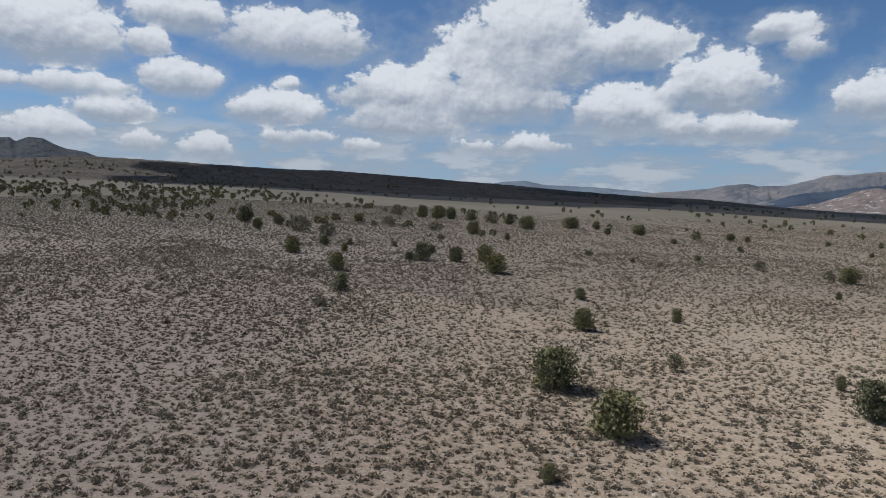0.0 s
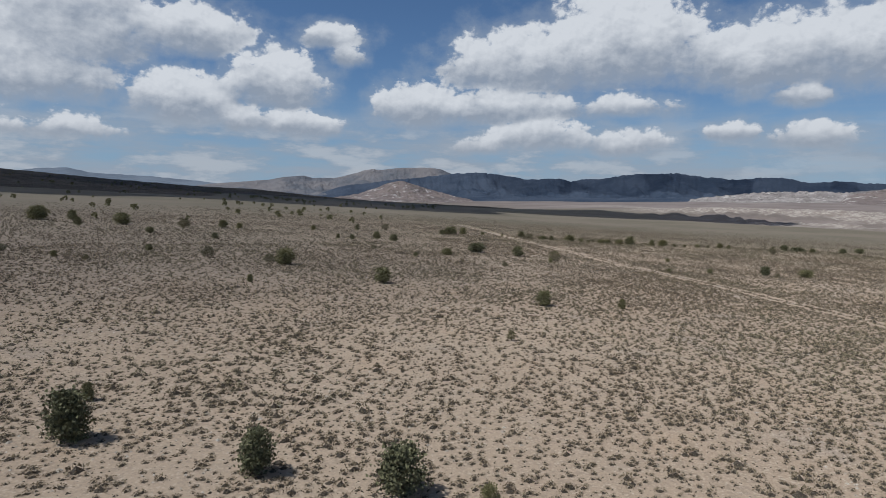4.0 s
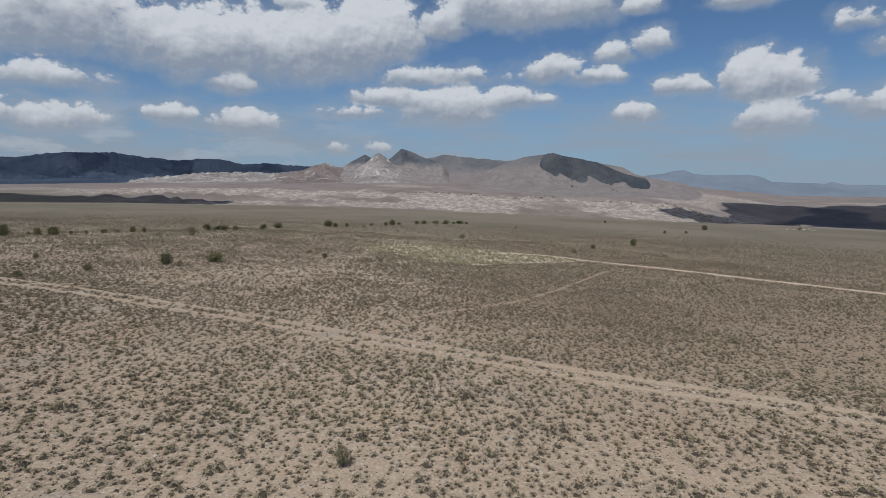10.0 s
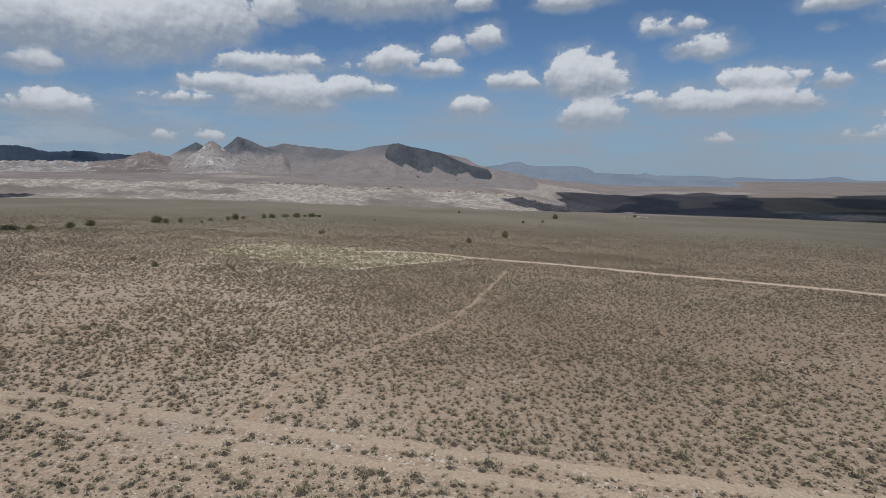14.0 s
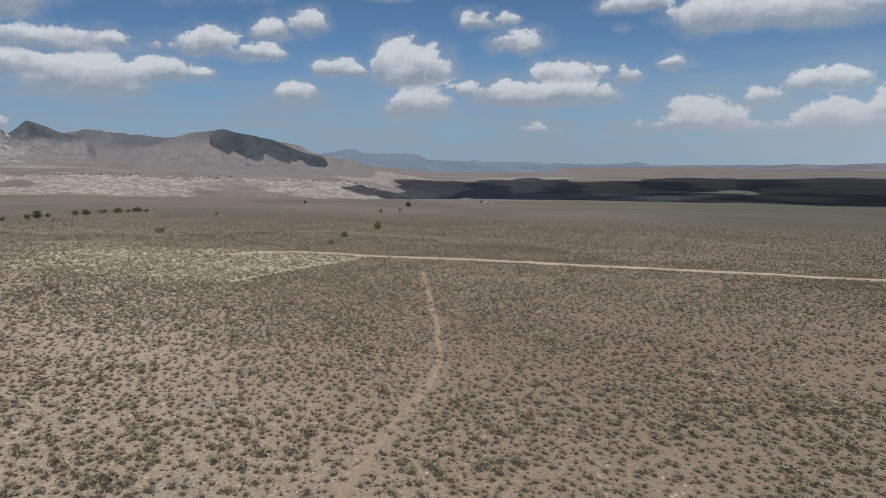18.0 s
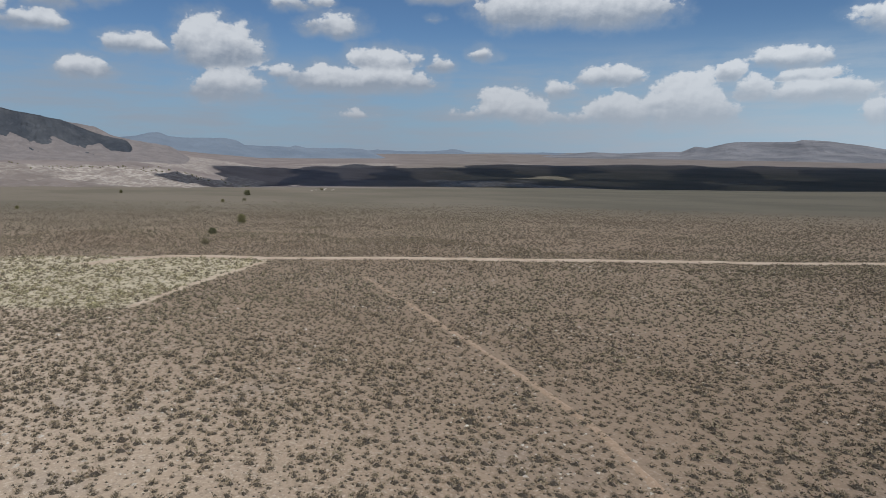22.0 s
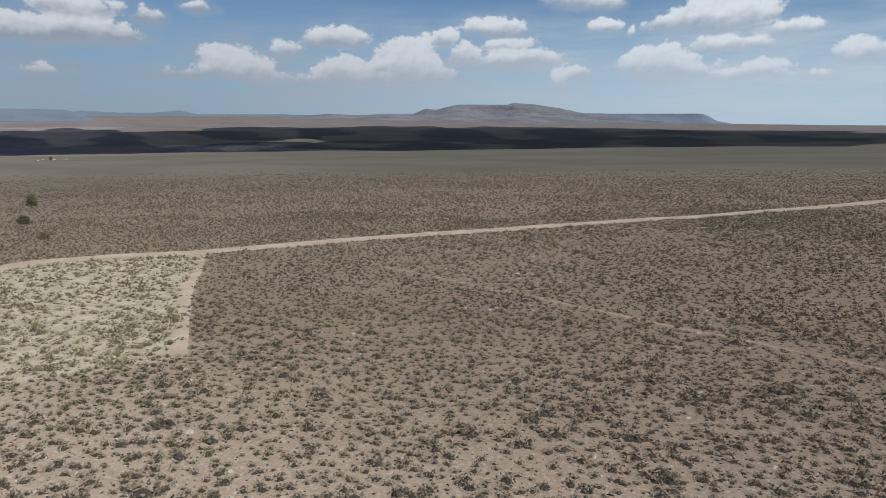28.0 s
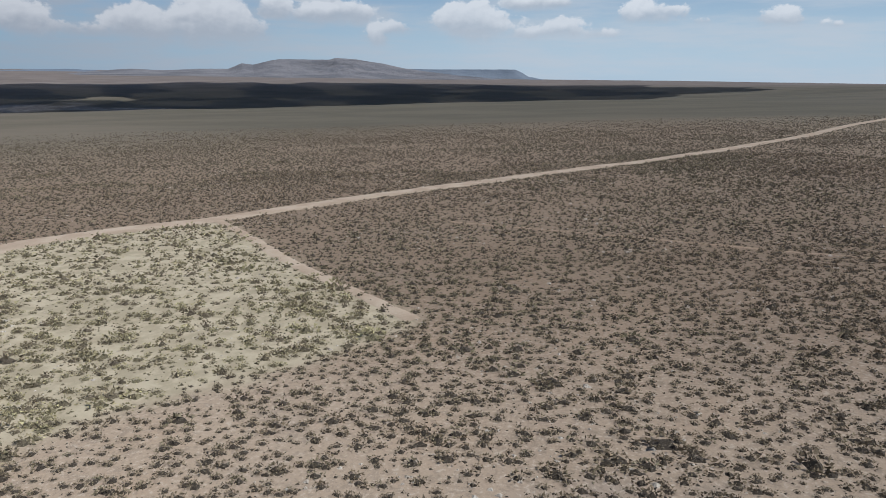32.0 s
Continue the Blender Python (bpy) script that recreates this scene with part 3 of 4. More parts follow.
PATH_LINE = np.c_[np.linspace(0, 176, 60), np.linspace(-1, 42, 60)]


def build_ground():
    cols = 900
    radii = np.concatenate([[0.02], np.linspace(1.0, 165, 180), 165 * (560 / 165) ** (np.arange(1, 66) / 65.0), np.arange(567, 1160, 6.5), 1160 * (4900 / 1160) ** (np.arange(1, 70) / 69.0)])
    angle = np.arange(cols) / cols * 2 * np.pi
    R, A = np.meshgrid(radii, angle, indexing="ij")
    x, y = MID[0] + R * np.sin(A), MID[1] + R * np.cos(A)
    z = ground_z(x, y)
    verts = np.c_[x.ravel(), y.ravel(), z.ravel()]
    me = mesh_from("ground", verts, grid_faces(len(radii), cols, True)[:, ::-1], SOIL)
    az = (np.degrees(A) + 60) % 360 - 60
    off = nearness(x.ravel(), y.ravel(), PATH_LINE[::6])
    add_attribute(me, "scrub", smooth(60, 140, off) * 0.75)
    # dusk, pale, south and north mask light put into the soil colour.
    add_attribute(me, "dusk", smooth(2, 22, off) * (smooth(30, -5, y) * smooth(70, 140, x)).ravel())
    add_attribute(me, "pale", (np.exp(-((x - 30) / 18) ** 2 - ((y - 32) / 24) ** 2) + 0.7 * np.exp(-((x - 60) / 36) ** 2 - ((y - 28) / 34) ** 2) + np.exp(-((x - 158) / 26) ** 2 - ((y - 24) / 9) ** 2) + 0.9 * np.exp(-((x - 186) / 10) ** 2 - ((y - 27) / 9) ** 2)).ravel())
    add_attribute(me, "mauve", smooth(16, -22, x).ravel())
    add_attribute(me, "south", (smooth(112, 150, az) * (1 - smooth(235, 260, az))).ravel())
    add_attribute(me, "north", ((1 - smooth(-20, 45, az)) * smooth(20, 60, R) * (1 - smooth(2, 28, x) * (1 - smooth(45, 95, y)))).ravel())
    add_attribute(me, "plain", smooth(150, 300, R).ravel() * 0.92)
    east = smooth(30, 50, az) * (1 - smooth(118, 135, az))
    fan = east * np.maximum(smooth(900, 1050, R), 0.85 * smooth(48, 62, az) * smooth(560, 680, R)) + smooth(1150, 1700, R) * (1 - east) * 0.75
    add_attribute(me, "fan", np.clip(fan, 0, 1).ravel())
    wave = fbm(x / 90, y / 90, 31, 4)
    bad = smooth(50, 66, az) * (1 - smooth(107, 113, az)) * smooth(600, 700, R) * (1 - smooth(930, 1100, R)) * smooth(0.42, 0.62, wave + 0.03) * 0.9
    bluff = smooth(82, 90, az) * (1 - smooth(116, 121, az)) * smooth(925, 950, R) * (1 - smooth(1020, 1050, R)) * smooth(0.38, 0.5, fbm(x / 40, y / 40, 33, 3)) * 0.8
    patch = smooth(0.60, 0.68, fbm(x / 170, y / 170, 37, 4)) * smooth(800, 950, R) * (1 - smooth(1400, 1800, R)) * 0.7
    add_attribute(me, "clay", np.clip(bad + bluff + patch * smooth(40, 60, az) * (1 - smooth(140, 160, az)), 0, 1).ravel())
    add_attribute(me, "meadow", (sum(meadow_at(x, y, 21.0 + 9 * k) for k in range(5)) / 5.0).ravel())
    ob = new("ground", me)
    tagged(ob, "pinkish tan desert soil sloping gently to far plains", "ground", kind="structure")


def ribbon(name, line, half, lift, label, ragged=0.35, seed=1.0, mat=None):
    """A strip of bare earth that follows the ground along a curve."""
    p = along(line, 0.7)
    d = np.gradient(p, axis=0)
    d /= np.hypot(d[:, 0], d[:, 1])[:, None]
    side = np.c_[-d[:, 1], d[:, 0]]
    s = np.arange(len(p)) * 0.7
    cross = np.array((-1.0, -0.75, -0.4, 0.0, 0.4, 0.75, 1.0))
    rows = []
    for c in cross:
        wob = (fbm(s / 2.2, s * 0 + c * 0.4, seed + (c > 0) * 5, 4) - 0.5) * 2 * ragged * abs(c)
        rows.append(p + side * (c * half + np.sign(c) * wob * half)[:, None])
    q = np.stack(rows, 1)
    edge = (1 - np.abs(cross) ** 4)[None, :] * lift + 0.004
    z = ground_z(q[..., 0], q[..., 1]) + edge
    verts = np.c_[q[..., 0].ravel(), q[..., 1].ravel(), z.ravel()]
    ob = new(name, mesh_from(name, verts, grid_faces(len(p), len(cross))[:, ::-1], mat or DIRT))
    return tagged(ob, label, "road", kind="structure")


def shifted(line, off):
    p = along(line, 4.0)
    d = np.gradient(p, axis=0)
    d /= np.hypot(d[:, 0], d[:, 1])[:, None]
    return [tuple(v) for v in p + np.c_[-d[:, 1], d[:, 0]] * off]


build_ground()
ribbon("road", ROAD, 1.7, 0.05, "pale unpaved dirt road crossing the sagebrush plain", 0.3, 1.0)
ribbon("track_rut", shifted(TRACK, 1.15), 0.6, 0.04, "bare wheel rut of a faint old track", 0.6, 3.0, RUT)
ribbon("track_rut", shifted(TRACK, -1.15), 0.45, 0.04, "bare wheel rut of a faint old track", 0.6, 7.0, RUT)
ribbon("footpath", BRANCH, 0.24, 0.03, "faint bare path worn through the sagebrush", 1.0, 11.0, OCHRE)
ribbon("footpath", STRIP, 0.5, 0.04, "pale bare strip along the edge of a grassy patch", 0.5, 13.0)


# ---- hills and mountains ----
def mountain(name, eye, crest, reach, mat, label, front=0.3, back=0.35, power=1.25, rough=0.22, jag=0.05, seed=1.0, columns=240):
    """A ridge whose crest stands at the given (azimuth, elevation) pairs as seen from eye, reach metres off; it falls to the ground on both sides."""
    azs, els = np.array(crest).T
    a = np.linspace(azs[0], azs[-1], columns)
    e = np.interp(a, azs, els) + (fbm(a * 2.6, a * 0, seed, 5, 0.6) - 0.5) * jag * 2.6
    s = np.concatenate([np.linspace(-1, 0, 46), np.linspace(0, 1, 22)[1:]])
    S, A = np.meshgrid(s, a, indexing="ij")
    dist = reach * (1 + np.where(S < 0, S * front, S * back)) * (1 + 0.03 * (fbm(A * 0.3, A * 0, seed + 4, 2) - 0.5))
    x, y = eye[0] + dist * np.sin(np.radians(A)), eye[1] + dist * np.cos(np.radians(A))
    top = eye[2] + reach * np.tan(np.radians(e))[None, :] + 0 * S
    g = ground_z(x, y) - 2
    shape = (1 - np.abs(S)) ** power
    across = A * np.pi / 180 * reach
    gully = np.abs(fbm(across / (reach * 0.045) + S * 1.5, S * 2.2 + seed, seed + 8, 6, 0.6) - 0.5) * 2
    shape = np.clip(shape * (1 - rough * (1 - gully) * np.sin(np.pi * np.clip(np.abs(S), 0, 1)) * 1.6), 0, 1)
    z = g + (top - g) * shape
    ends = smooth(0, 0.10, (A - a[0]) / (a[-1] - a[0])) * smooth(0, 0.10, (a[-1] - A) / (a[-1] - a[0]))
    z = g + np.maximum(z - g, 0) * ends
    faces = grid_faces(len(s), columns)
    ob = new(name, mesh_from(name, np.c_[x.ravel(), y.ravel(), z.ravel()], faces[:, ::-1], mat))
    return tagged(ob, label, "hill" if reach < 1000 else "mountain")


EYE_0, EYE_6, EYE_12, EYE_19, EYE_26 = (0.2, -0.6, 12.3), (33.8, 4.5, 10.7), (67, 12.4, 9.6), (106, 23, 8.4), (146.6, 34.5, 7.8)
mountain("hill", EYE_0, ((-60, 2.4), (-44, 2.7), (-35.3, 3.0), (-29.8, 3.48), (-23.6, 3.38), (-16.8, 3.18), (-9.5, 3.07), (-4.4, 2.79), (0.8, 2.43), (5.9, 2.15), (11, 1.71),
                         (15.9, 1.38), (19.5, 1.12), (21.5, 0.6), (24, -0.3), (30, -0.6)), 760, HILL, "long low brown hill dotted with junipers", 0.42, 0.3, 0.95, 0.35, 0.03, 2.0, 420)
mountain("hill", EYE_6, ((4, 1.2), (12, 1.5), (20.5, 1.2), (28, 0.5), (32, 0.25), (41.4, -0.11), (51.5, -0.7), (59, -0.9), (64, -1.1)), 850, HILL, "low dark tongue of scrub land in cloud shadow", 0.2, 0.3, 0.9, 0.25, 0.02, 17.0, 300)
mountain("mountain", EYE_0, ((-48, 3.2), (-41, 4.0), (-37, 4.2), (-35.2, 4.57), (-34.7, 4.61), (-34.3, 4.35), (-33.5, 4.71), (-32.6, 4.69), (-31.9, 4.31), (-31.1, 3.97), (-29.8, 3.79),
                             (-28.5, 3.3), (-24, 2.4)), 1500, DARKROCK, "dark rounded mountain behind the wooded hill", 0.25, 0.3, 1.2, 0.2, 0.03, 3.0)
mountain("mountain", EYE_0, ((2, 1.7), (5.4, 2.4), (7.4, 2.53), (9, 2.19), (13.4, 2.0), (17.3, 1.74), (20.6, 1.28), (24, 1.0)), 3600, HAZE_BLUE, "distant hazy blue range", 0.1, 0.12, 1.2, 0.1, 0.03, 4.0, 120)
mountain("mountain", EYE_6, ((14, 1.2), (20.6, 1.86), (22.3, 2.03), (23.6, 2.28), (25.3, 2.47), (26.1, 2.26), (28.1, 2.32), (29.7, 2.72), (30.6, 3.02), (31.4, 3.14), (32.3, 3.07), (34, 3.31),
                             (36.7, 3.37), (37.7, 3.2), (39.5, 2.4), (43, 1.2)), 2800, GREYROCK, "sunlit grey and pink mountain shoulder", 0.22, 0.3, 1.2, 0.45, 0.03, 18.0, 320)
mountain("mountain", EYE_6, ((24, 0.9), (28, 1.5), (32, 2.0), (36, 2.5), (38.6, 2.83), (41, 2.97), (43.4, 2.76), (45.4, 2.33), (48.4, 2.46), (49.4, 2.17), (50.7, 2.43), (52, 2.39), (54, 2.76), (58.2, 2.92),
                             (60.2, 2.62), (63.3, 2.31), (64.8, 2.51), (66.3, 2.45), (68.3, 2.04), (70.5, 2.13), (72.2, 1.97), (76, 1.8), (80, 1.2)), 2500, HAZY_FOREST,
         "long dark wooded mountain range, tinted haze blue", 0.28, 0.3, 1.1, 0.5, 0.075, 5.0, 620)
mountain("hill", EYE_6, ((26, 0.3), (28, 0.54), (30.1, 0.93), (31.8, 1.51), (32.7, 1.9), (33.8, 2.16), (34.9, 1.89), (36.7, 1.34), (39, 0.72), (41.5, 0.3)), 1800, RUST,
         "sunlit rust-red hill with pale streaks", 0.16, 0.14, 1.1, 0.4, 0.05, 6.0)
mountain("mountain", EYE_12, ((68, 1.0), (74, 1.7), (78, 2.0), (82, 2.2), (84.7, 2.7), (86, 2.96), (88, 2.7), (90, 2.55), (91.5, 2.39), (93.3, 2.5), (95, 2.1), (99, 1.2), (103, 0.6)), 1950, BUTTE,
         "long brown ridge joining the peaks", 0.26, 0.3, 2.0, 0.35, 0.05, 19.0, 300)
mountain("mountain", EYE_12, ((88, 0.9), (90.5, 1.7), (92, 2.3), (93.3, 2.69), (94.6, 2.83), (95.6, 2.93), (97.7, 2.56), (99.8, 2.13),
                              (102, 1.71), (103, 1.09), (104.3, 0.73), (107, 0.25), (109, 0.0)), 1400, BUTTE, "brown flat-shouldered mountain with a steep dark face", 0.24, 0.3, 1.9, 0.35, 0.03, 7.0, 260)
# Dark ridge added in place of the shade on the mountain's face.
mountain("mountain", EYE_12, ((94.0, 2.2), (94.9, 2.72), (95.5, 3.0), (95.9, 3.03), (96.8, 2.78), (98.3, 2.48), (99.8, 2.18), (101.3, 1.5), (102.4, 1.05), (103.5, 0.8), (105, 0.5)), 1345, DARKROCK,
         "dark slab standing in for the shaded face below a flat shoulder", 0.16, 0.10, 1.9, 0.6, 0.03, 23.0, 200)
mountain("mountain", EYE_12, ((75.5, 1.2), (77.1, 2.08), (78, 2.62), (78.8, 3.02), (79.6, 2.6), (80.7, 2.4), (81.5, 2.99), (82.1, 3.54), (83, 3.3), (83.9, 2.85), (85.5, 2.2), (87, 1.4)), 1750, DARKTOP,
         "pair of steep dark pointed peaks", 0.2, 0.2, 1.55, 0.25, 0.03, 8.0)
mountain("hill", EYE_12, ((77.4, 1.3), (78.3, 1.9), (79.1, 2.43), (79.6, 2.93), (80, 3.22), (80.6, 2.8), (81.2, 2.3), (82, 1.8), (83.4, 1.2)), 1600, PALEROCK,
         "pale conical hill in front of dark peaks", 0.14, 0.12, 1.5, 0.45, 0.04, 9.0)
mountain("hill", EYE_12, ((70, 1.0), (72.4, 1.48), (73.3, 1.63), (74.3, 2.06), (75.2, 2.26), (76.1, 1.98), (77.1, 1.59), (79, 1.0)), 1700, RUST, "small rust-coloured hill with pale slopes", 0.16, 0.12, 1.15, 0.4, 0.04, 10.0, 140)
mountain("hill", EYE_6, ((58, 0.6), (62, 1.0), (65, 1.3), (68, 1.4), (71, 1.3), (74, 1.4), (78, 0.9)), 1900, PALEROCK, "low pale foothill below the dark range", 0.12, 0.1, 1.1, 0.4, 0.12, 14.0, 200)
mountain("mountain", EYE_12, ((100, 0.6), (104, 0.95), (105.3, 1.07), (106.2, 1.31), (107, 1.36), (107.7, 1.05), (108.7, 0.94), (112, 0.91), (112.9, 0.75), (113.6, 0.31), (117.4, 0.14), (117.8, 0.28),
                              (118.7, 0.04), (122, 0.0), (126, -0.2)), 2500, HAZE_BLUE, "distant hazy blue mesa", 0.1, 0.1, 0.9, 0.15, 0.02, 11.0, 200)
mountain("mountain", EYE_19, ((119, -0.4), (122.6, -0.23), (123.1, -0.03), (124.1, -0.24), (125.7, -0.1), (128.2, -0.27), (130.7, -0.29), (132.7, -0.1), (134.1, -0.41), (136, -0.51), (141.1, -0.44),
                              (142.4, -0.54), (144.6, -0.74), (148, -0.9)), 3900, HAZE_BLUE, "row of distant hazy blue hills", 0.05, 0.05, 1.0, 0.1, 0.02, 12.0, 200)
mountain("mesa", EYE_26, ((139, -0.9), (143, -0.6), (145.6, -0.42), (148, -0.55), (150.7, -0.43), (153, -0.43), (154.1, 0.02), (155, -0.09), (156.5, 0.26), (157.2, 0.36), (161.4, 0.34), (161.9, 0.49),
                          (163.6, 0.38), (166.2, -0.01), (167.7, -0.34), (169.5, -0.6), (173, -1.0), (178, -1.3)), 3150, MESA, "broad layered mesa rising from the plain", 0.2, 0.12, 1.0, 0.22, 0.01, 13.0, 360)
mountain("mesa", EYE_26, ((162, -0.7), (167.9, -0.39), (170.2, -0.44), (177.8, -0.43), (178.4, -0.69), (179, -1.05), (181, -1.25)), 4300, HAZE_BLUE, "distant flat-topped mesa in haze blue", 0.04, 0.04, 0.9, 0.1, 0.01, 15.0, 160)


# ---- clouds overhead, above the field of view, that shade the valley and the ranges ----
def shade_cloud(cx, cy, cz, long, wide, turn, seed, height=800.0, mat=None):
    """A flat-based cumulus whose shadow falls round (cx, cy, cz), long along the azimuth turn."""
    k = height / math.tan(radians(SUN_EL))
    ox, oy = cx + k * math.sin(radians(SUN_AZ)), cy + k * math.cos(radians(SUN_AZ))
    ca, sa = math.cos(radians(turn)), math.sin(radians(turn))
    bm = bmesh.new()
    bmesh.ops.create_icosphere(bm, subdivisions=4, radius=1.0)
    for v in bm.verts:
        a = math.atan2(v.co.y, v.co.x)
        grow = 1 + 0.30 * noise.fractal((math.cos(a) * 2.2 + seed, math.sin(a) * 2.2, seed * 1.7), 1.0, 2.0, 5)
        lx, ly = v.co.x * long * grow, v.co.y * wide * grow
        lift = (0.35 * v.co.z if v.co.z > 0 else 0.06 * v.co.z) * min(long, wide)
        puff = noise.fractal((lx / 45, ly / 45, v.co.z * 2 + seed), 1.0, 2.0, 3) * 14
        v.co = (ox + lx * sa + ly * ca, oy + lx * ca - ly * sa, cz + height + lift + puff)
    me = bpy.data.meshes.new("cloud")
    bm.to_mesh(me)
    bm.free()
    me.polygons.foreach_set("use_smooth", [True] * len(me.polygons))
    me.materials.append(mat or CLOUD)
    tagged(new("cloud", me), "white flat-based cumulus drifting high over the plain", "cloud", "clouds overhead")


# over the near side of the valley, over its far side, and over the wooded range
for k, (az, r, long, wide) in enumerate(((114, 900, 120, 150), (124, 920, 150, 190), (135, 930, 160, 200), (146, 950, 160, 200), (157, 980, 170, 200), (168, 1030, 170, 200), (178, 1110, 170, 190), (187, 1230, 170, 130),
                                         (116, 1210, 120, 190), (122, 1270, 120, 260), (131, 1240, 150, 190), (138, 1390, 150, 230), (148, 1350, 200, 280), (159, 1350, 190, 260), (168, 1340, 180, 210), (178, 1400, 200, 130))):
    shade_cloud(MID[0] + r * math.sin(radians(az)), MID[1] + r * math.cos(radians(az)), -40, long, wide, az + 90, k + 20)
for k, (az, r, long, wide) in enumerate(((46, 2420, 170, 220), (53, 2400, 190, 260), (60, 2400, 190, 270), (67, 2400, 190, 260), (74, 2400, 180, 240))):
    shade_cloud(MID[0] + r * math.sin(radians(az)), MID[1] + r * math.cos(radians(az)), 40, long, wide, az + 90, k + 50, 1200.0, THIN_CLOUD)
shade_cloud(70, 600, 30, 340, 240, 95, 7)
shade_cloud(440, 600, 5, 380, 190, 125, 8)


# ---- junipers ----
def part(name, bm, mat, parent, label=""):
    me = bpy.data.meshes.new(name)
    bm.to_mesh(me)
    bm.free()
    me.materials.append(mat)
    ob = new(name, me)
    ob.parent = parent
    return tagged(ob, label)


def limb(bm, a, b, ra, rb, sides=6):
    a, b = Vector(a), Vector(b)
    q = (b - a).to_track_quat("Z", "Y")
    rings = []
    for p, r in ((a, ra), ((a + b) / 2 + Vector((ra * 0.3, -ra * 0.2, 0)), (ra + rb) / 2), (b, rb)):
        rings.append([bm.verts.new(p + q @ Vector((math.cos(i / sides * 6.2832) * r, math.sin(i / sides * 6.2832) * r, 0))) for i in range(sides)])
    for lo, hi in zip(rings, rings[1:]):
        for i in range(sides):
            bm.faces.new((lo[i], lo[(i + 1) % sides], hi[(i + 1) % sides], hi[i]))
    bm.faces.new(rings[-1])


def crown_arrays(rng, tufts, leaves, width, lean, size):
    """Sprays of small leaf faces round lumps that fill an uneven crown one metre high."""
    verts = []
    for _ in range(tufts):
        h = rng.uniform(0.10, 0.97)
        out = width * (math.sin(min(1.0, (h + 0.12)) * math.pi * 0.86) ** 0.65)
        a = rng.uniform(0, 6.2832)
        rad = out * math.sqrt(rng.uniform(0.1, 1.0)) * rng.uniform(0.8, 1.12)
        centre = np.array((math.cos(a) * rad + lean * h, math.sin(a) * rad, h))
        spread = rng.uniform(0.05, 0.11)
        for _ in range(leaves):
            p = centre + rng.normal(0, spread, 3) * (1, 1, 0.8)
            p[2] = max(p[2], 0.03)
            u = rng.normal(0, 1, 3)
            u[2] = abs(u[2]) + 0.4
            u /= np.linalg.norm(u)
            w = np.cross(u, rng.normal(0, 1, 3))
            w /= np.linalg.norm(w) + 1e-9
            k = size * rng.uniform(0.6, 1.4)
            verts.append((p - w * k * 0.5, p + w * k * 0.5, p + u * k * 1.2 + w * k * 0.15, p + u * k * 1.0 - w * k * 0.35))
    v = np.array(verts).reshape(-1, 3)
    return v, np.arange(len(v)).reshape(-1, 4)


def juniper_model(seed, width, lean, mat, label, tufts=150, leaves=20):
    """One juniper a metre high, its foot at the origin."""
    rng = np.random.default_rng(seed)
    tree = tagged(new("juniper"), label, "tree", "junipers on the slope")
    bm = bmesh.new()
    limb(bm, (0, 0, -0.06), (lean * 0.3, 0, 0.42), 0.055, 0.035, 7)
    limb(bm, (lean * 0.3, 0, 0.40), (lean * 0.8, 0.01, 0.8), 0.035, 0.012, 6)
    part("trunk", bm, BARK, tree, "grey-brown bark")
    for i in range(5):
        a, h = i * 1.32 + rng.uniform(0, 0.6), rng.uniform(0.12, 0.5)
        bm = bmesh.new()
        limb(bm, (lean * h, 0, h), (math.cos(a) * width * 0.7 + lean * h, math.sin(a) * width * 0.7, h + rng.uniform(0.1, 0.3)), 0.022, 0.007, 5)
        part("limb", bm, BARK, tree)
    v, f = crown_arrays(rng, tufts, leaves, width, lean, 0.044)
    crown = new("crown", mesh_from("crown", v, f, mat, True))
    crown.parent = tree
    return tree


MODELS = [juniper_model(1, 0.37, 0.02, JUNIPER, "dense rounded dark green juniper on the dry slope"),
          juniper_model(2, 0.27, 0.05, JUNIPER, "upright dark green juniper casting a short shadow"),
          juniper_model(3, 0.45, -0.05, JUNIPER, "broad bushy green juniper in the sagebrush"),
          juniper_model(4, 0.36, 0.08, JUNIPER, "leaning dark green juniper with uneven crown", 100),
          juniper_model(5, 0.60, 0.0, DRYLEAF, "low grey-green brushy juniper", 100, 16),
          juniper_model(6, 0.32, -0.03, DRYLEAF, "thin dry brownish juniper shrub", 60, 16)]
used = [0] * len(MODELS)


def juniper(x, y, high, kind, spread=0.0):
    turn = (x * 37.7 + y * 17.3) % 360
    fat = (1.0 if y < 62 and x < 62 else 1.25) + 0.22 * math.sin(x * 3.1 + y * 1.7)
    if spread:
        fat = spread / (0.74, 0.54, 0.9, 0.72, 1.2, 0.64)[kind]
    m = pose(x, y, float(ground_z(x, y)) - 0.02 * high, 0, 0, turn) @ Matrix.Diagonal((high * fat, high * fat, high, 1))
    if used[kind] == 0:
        MODELS[kind].matrix_basis = m
    else:
        ob = copy_thing(MODELS[kind], m)
        ob.matrix_basis = m
    used[kind] += 1


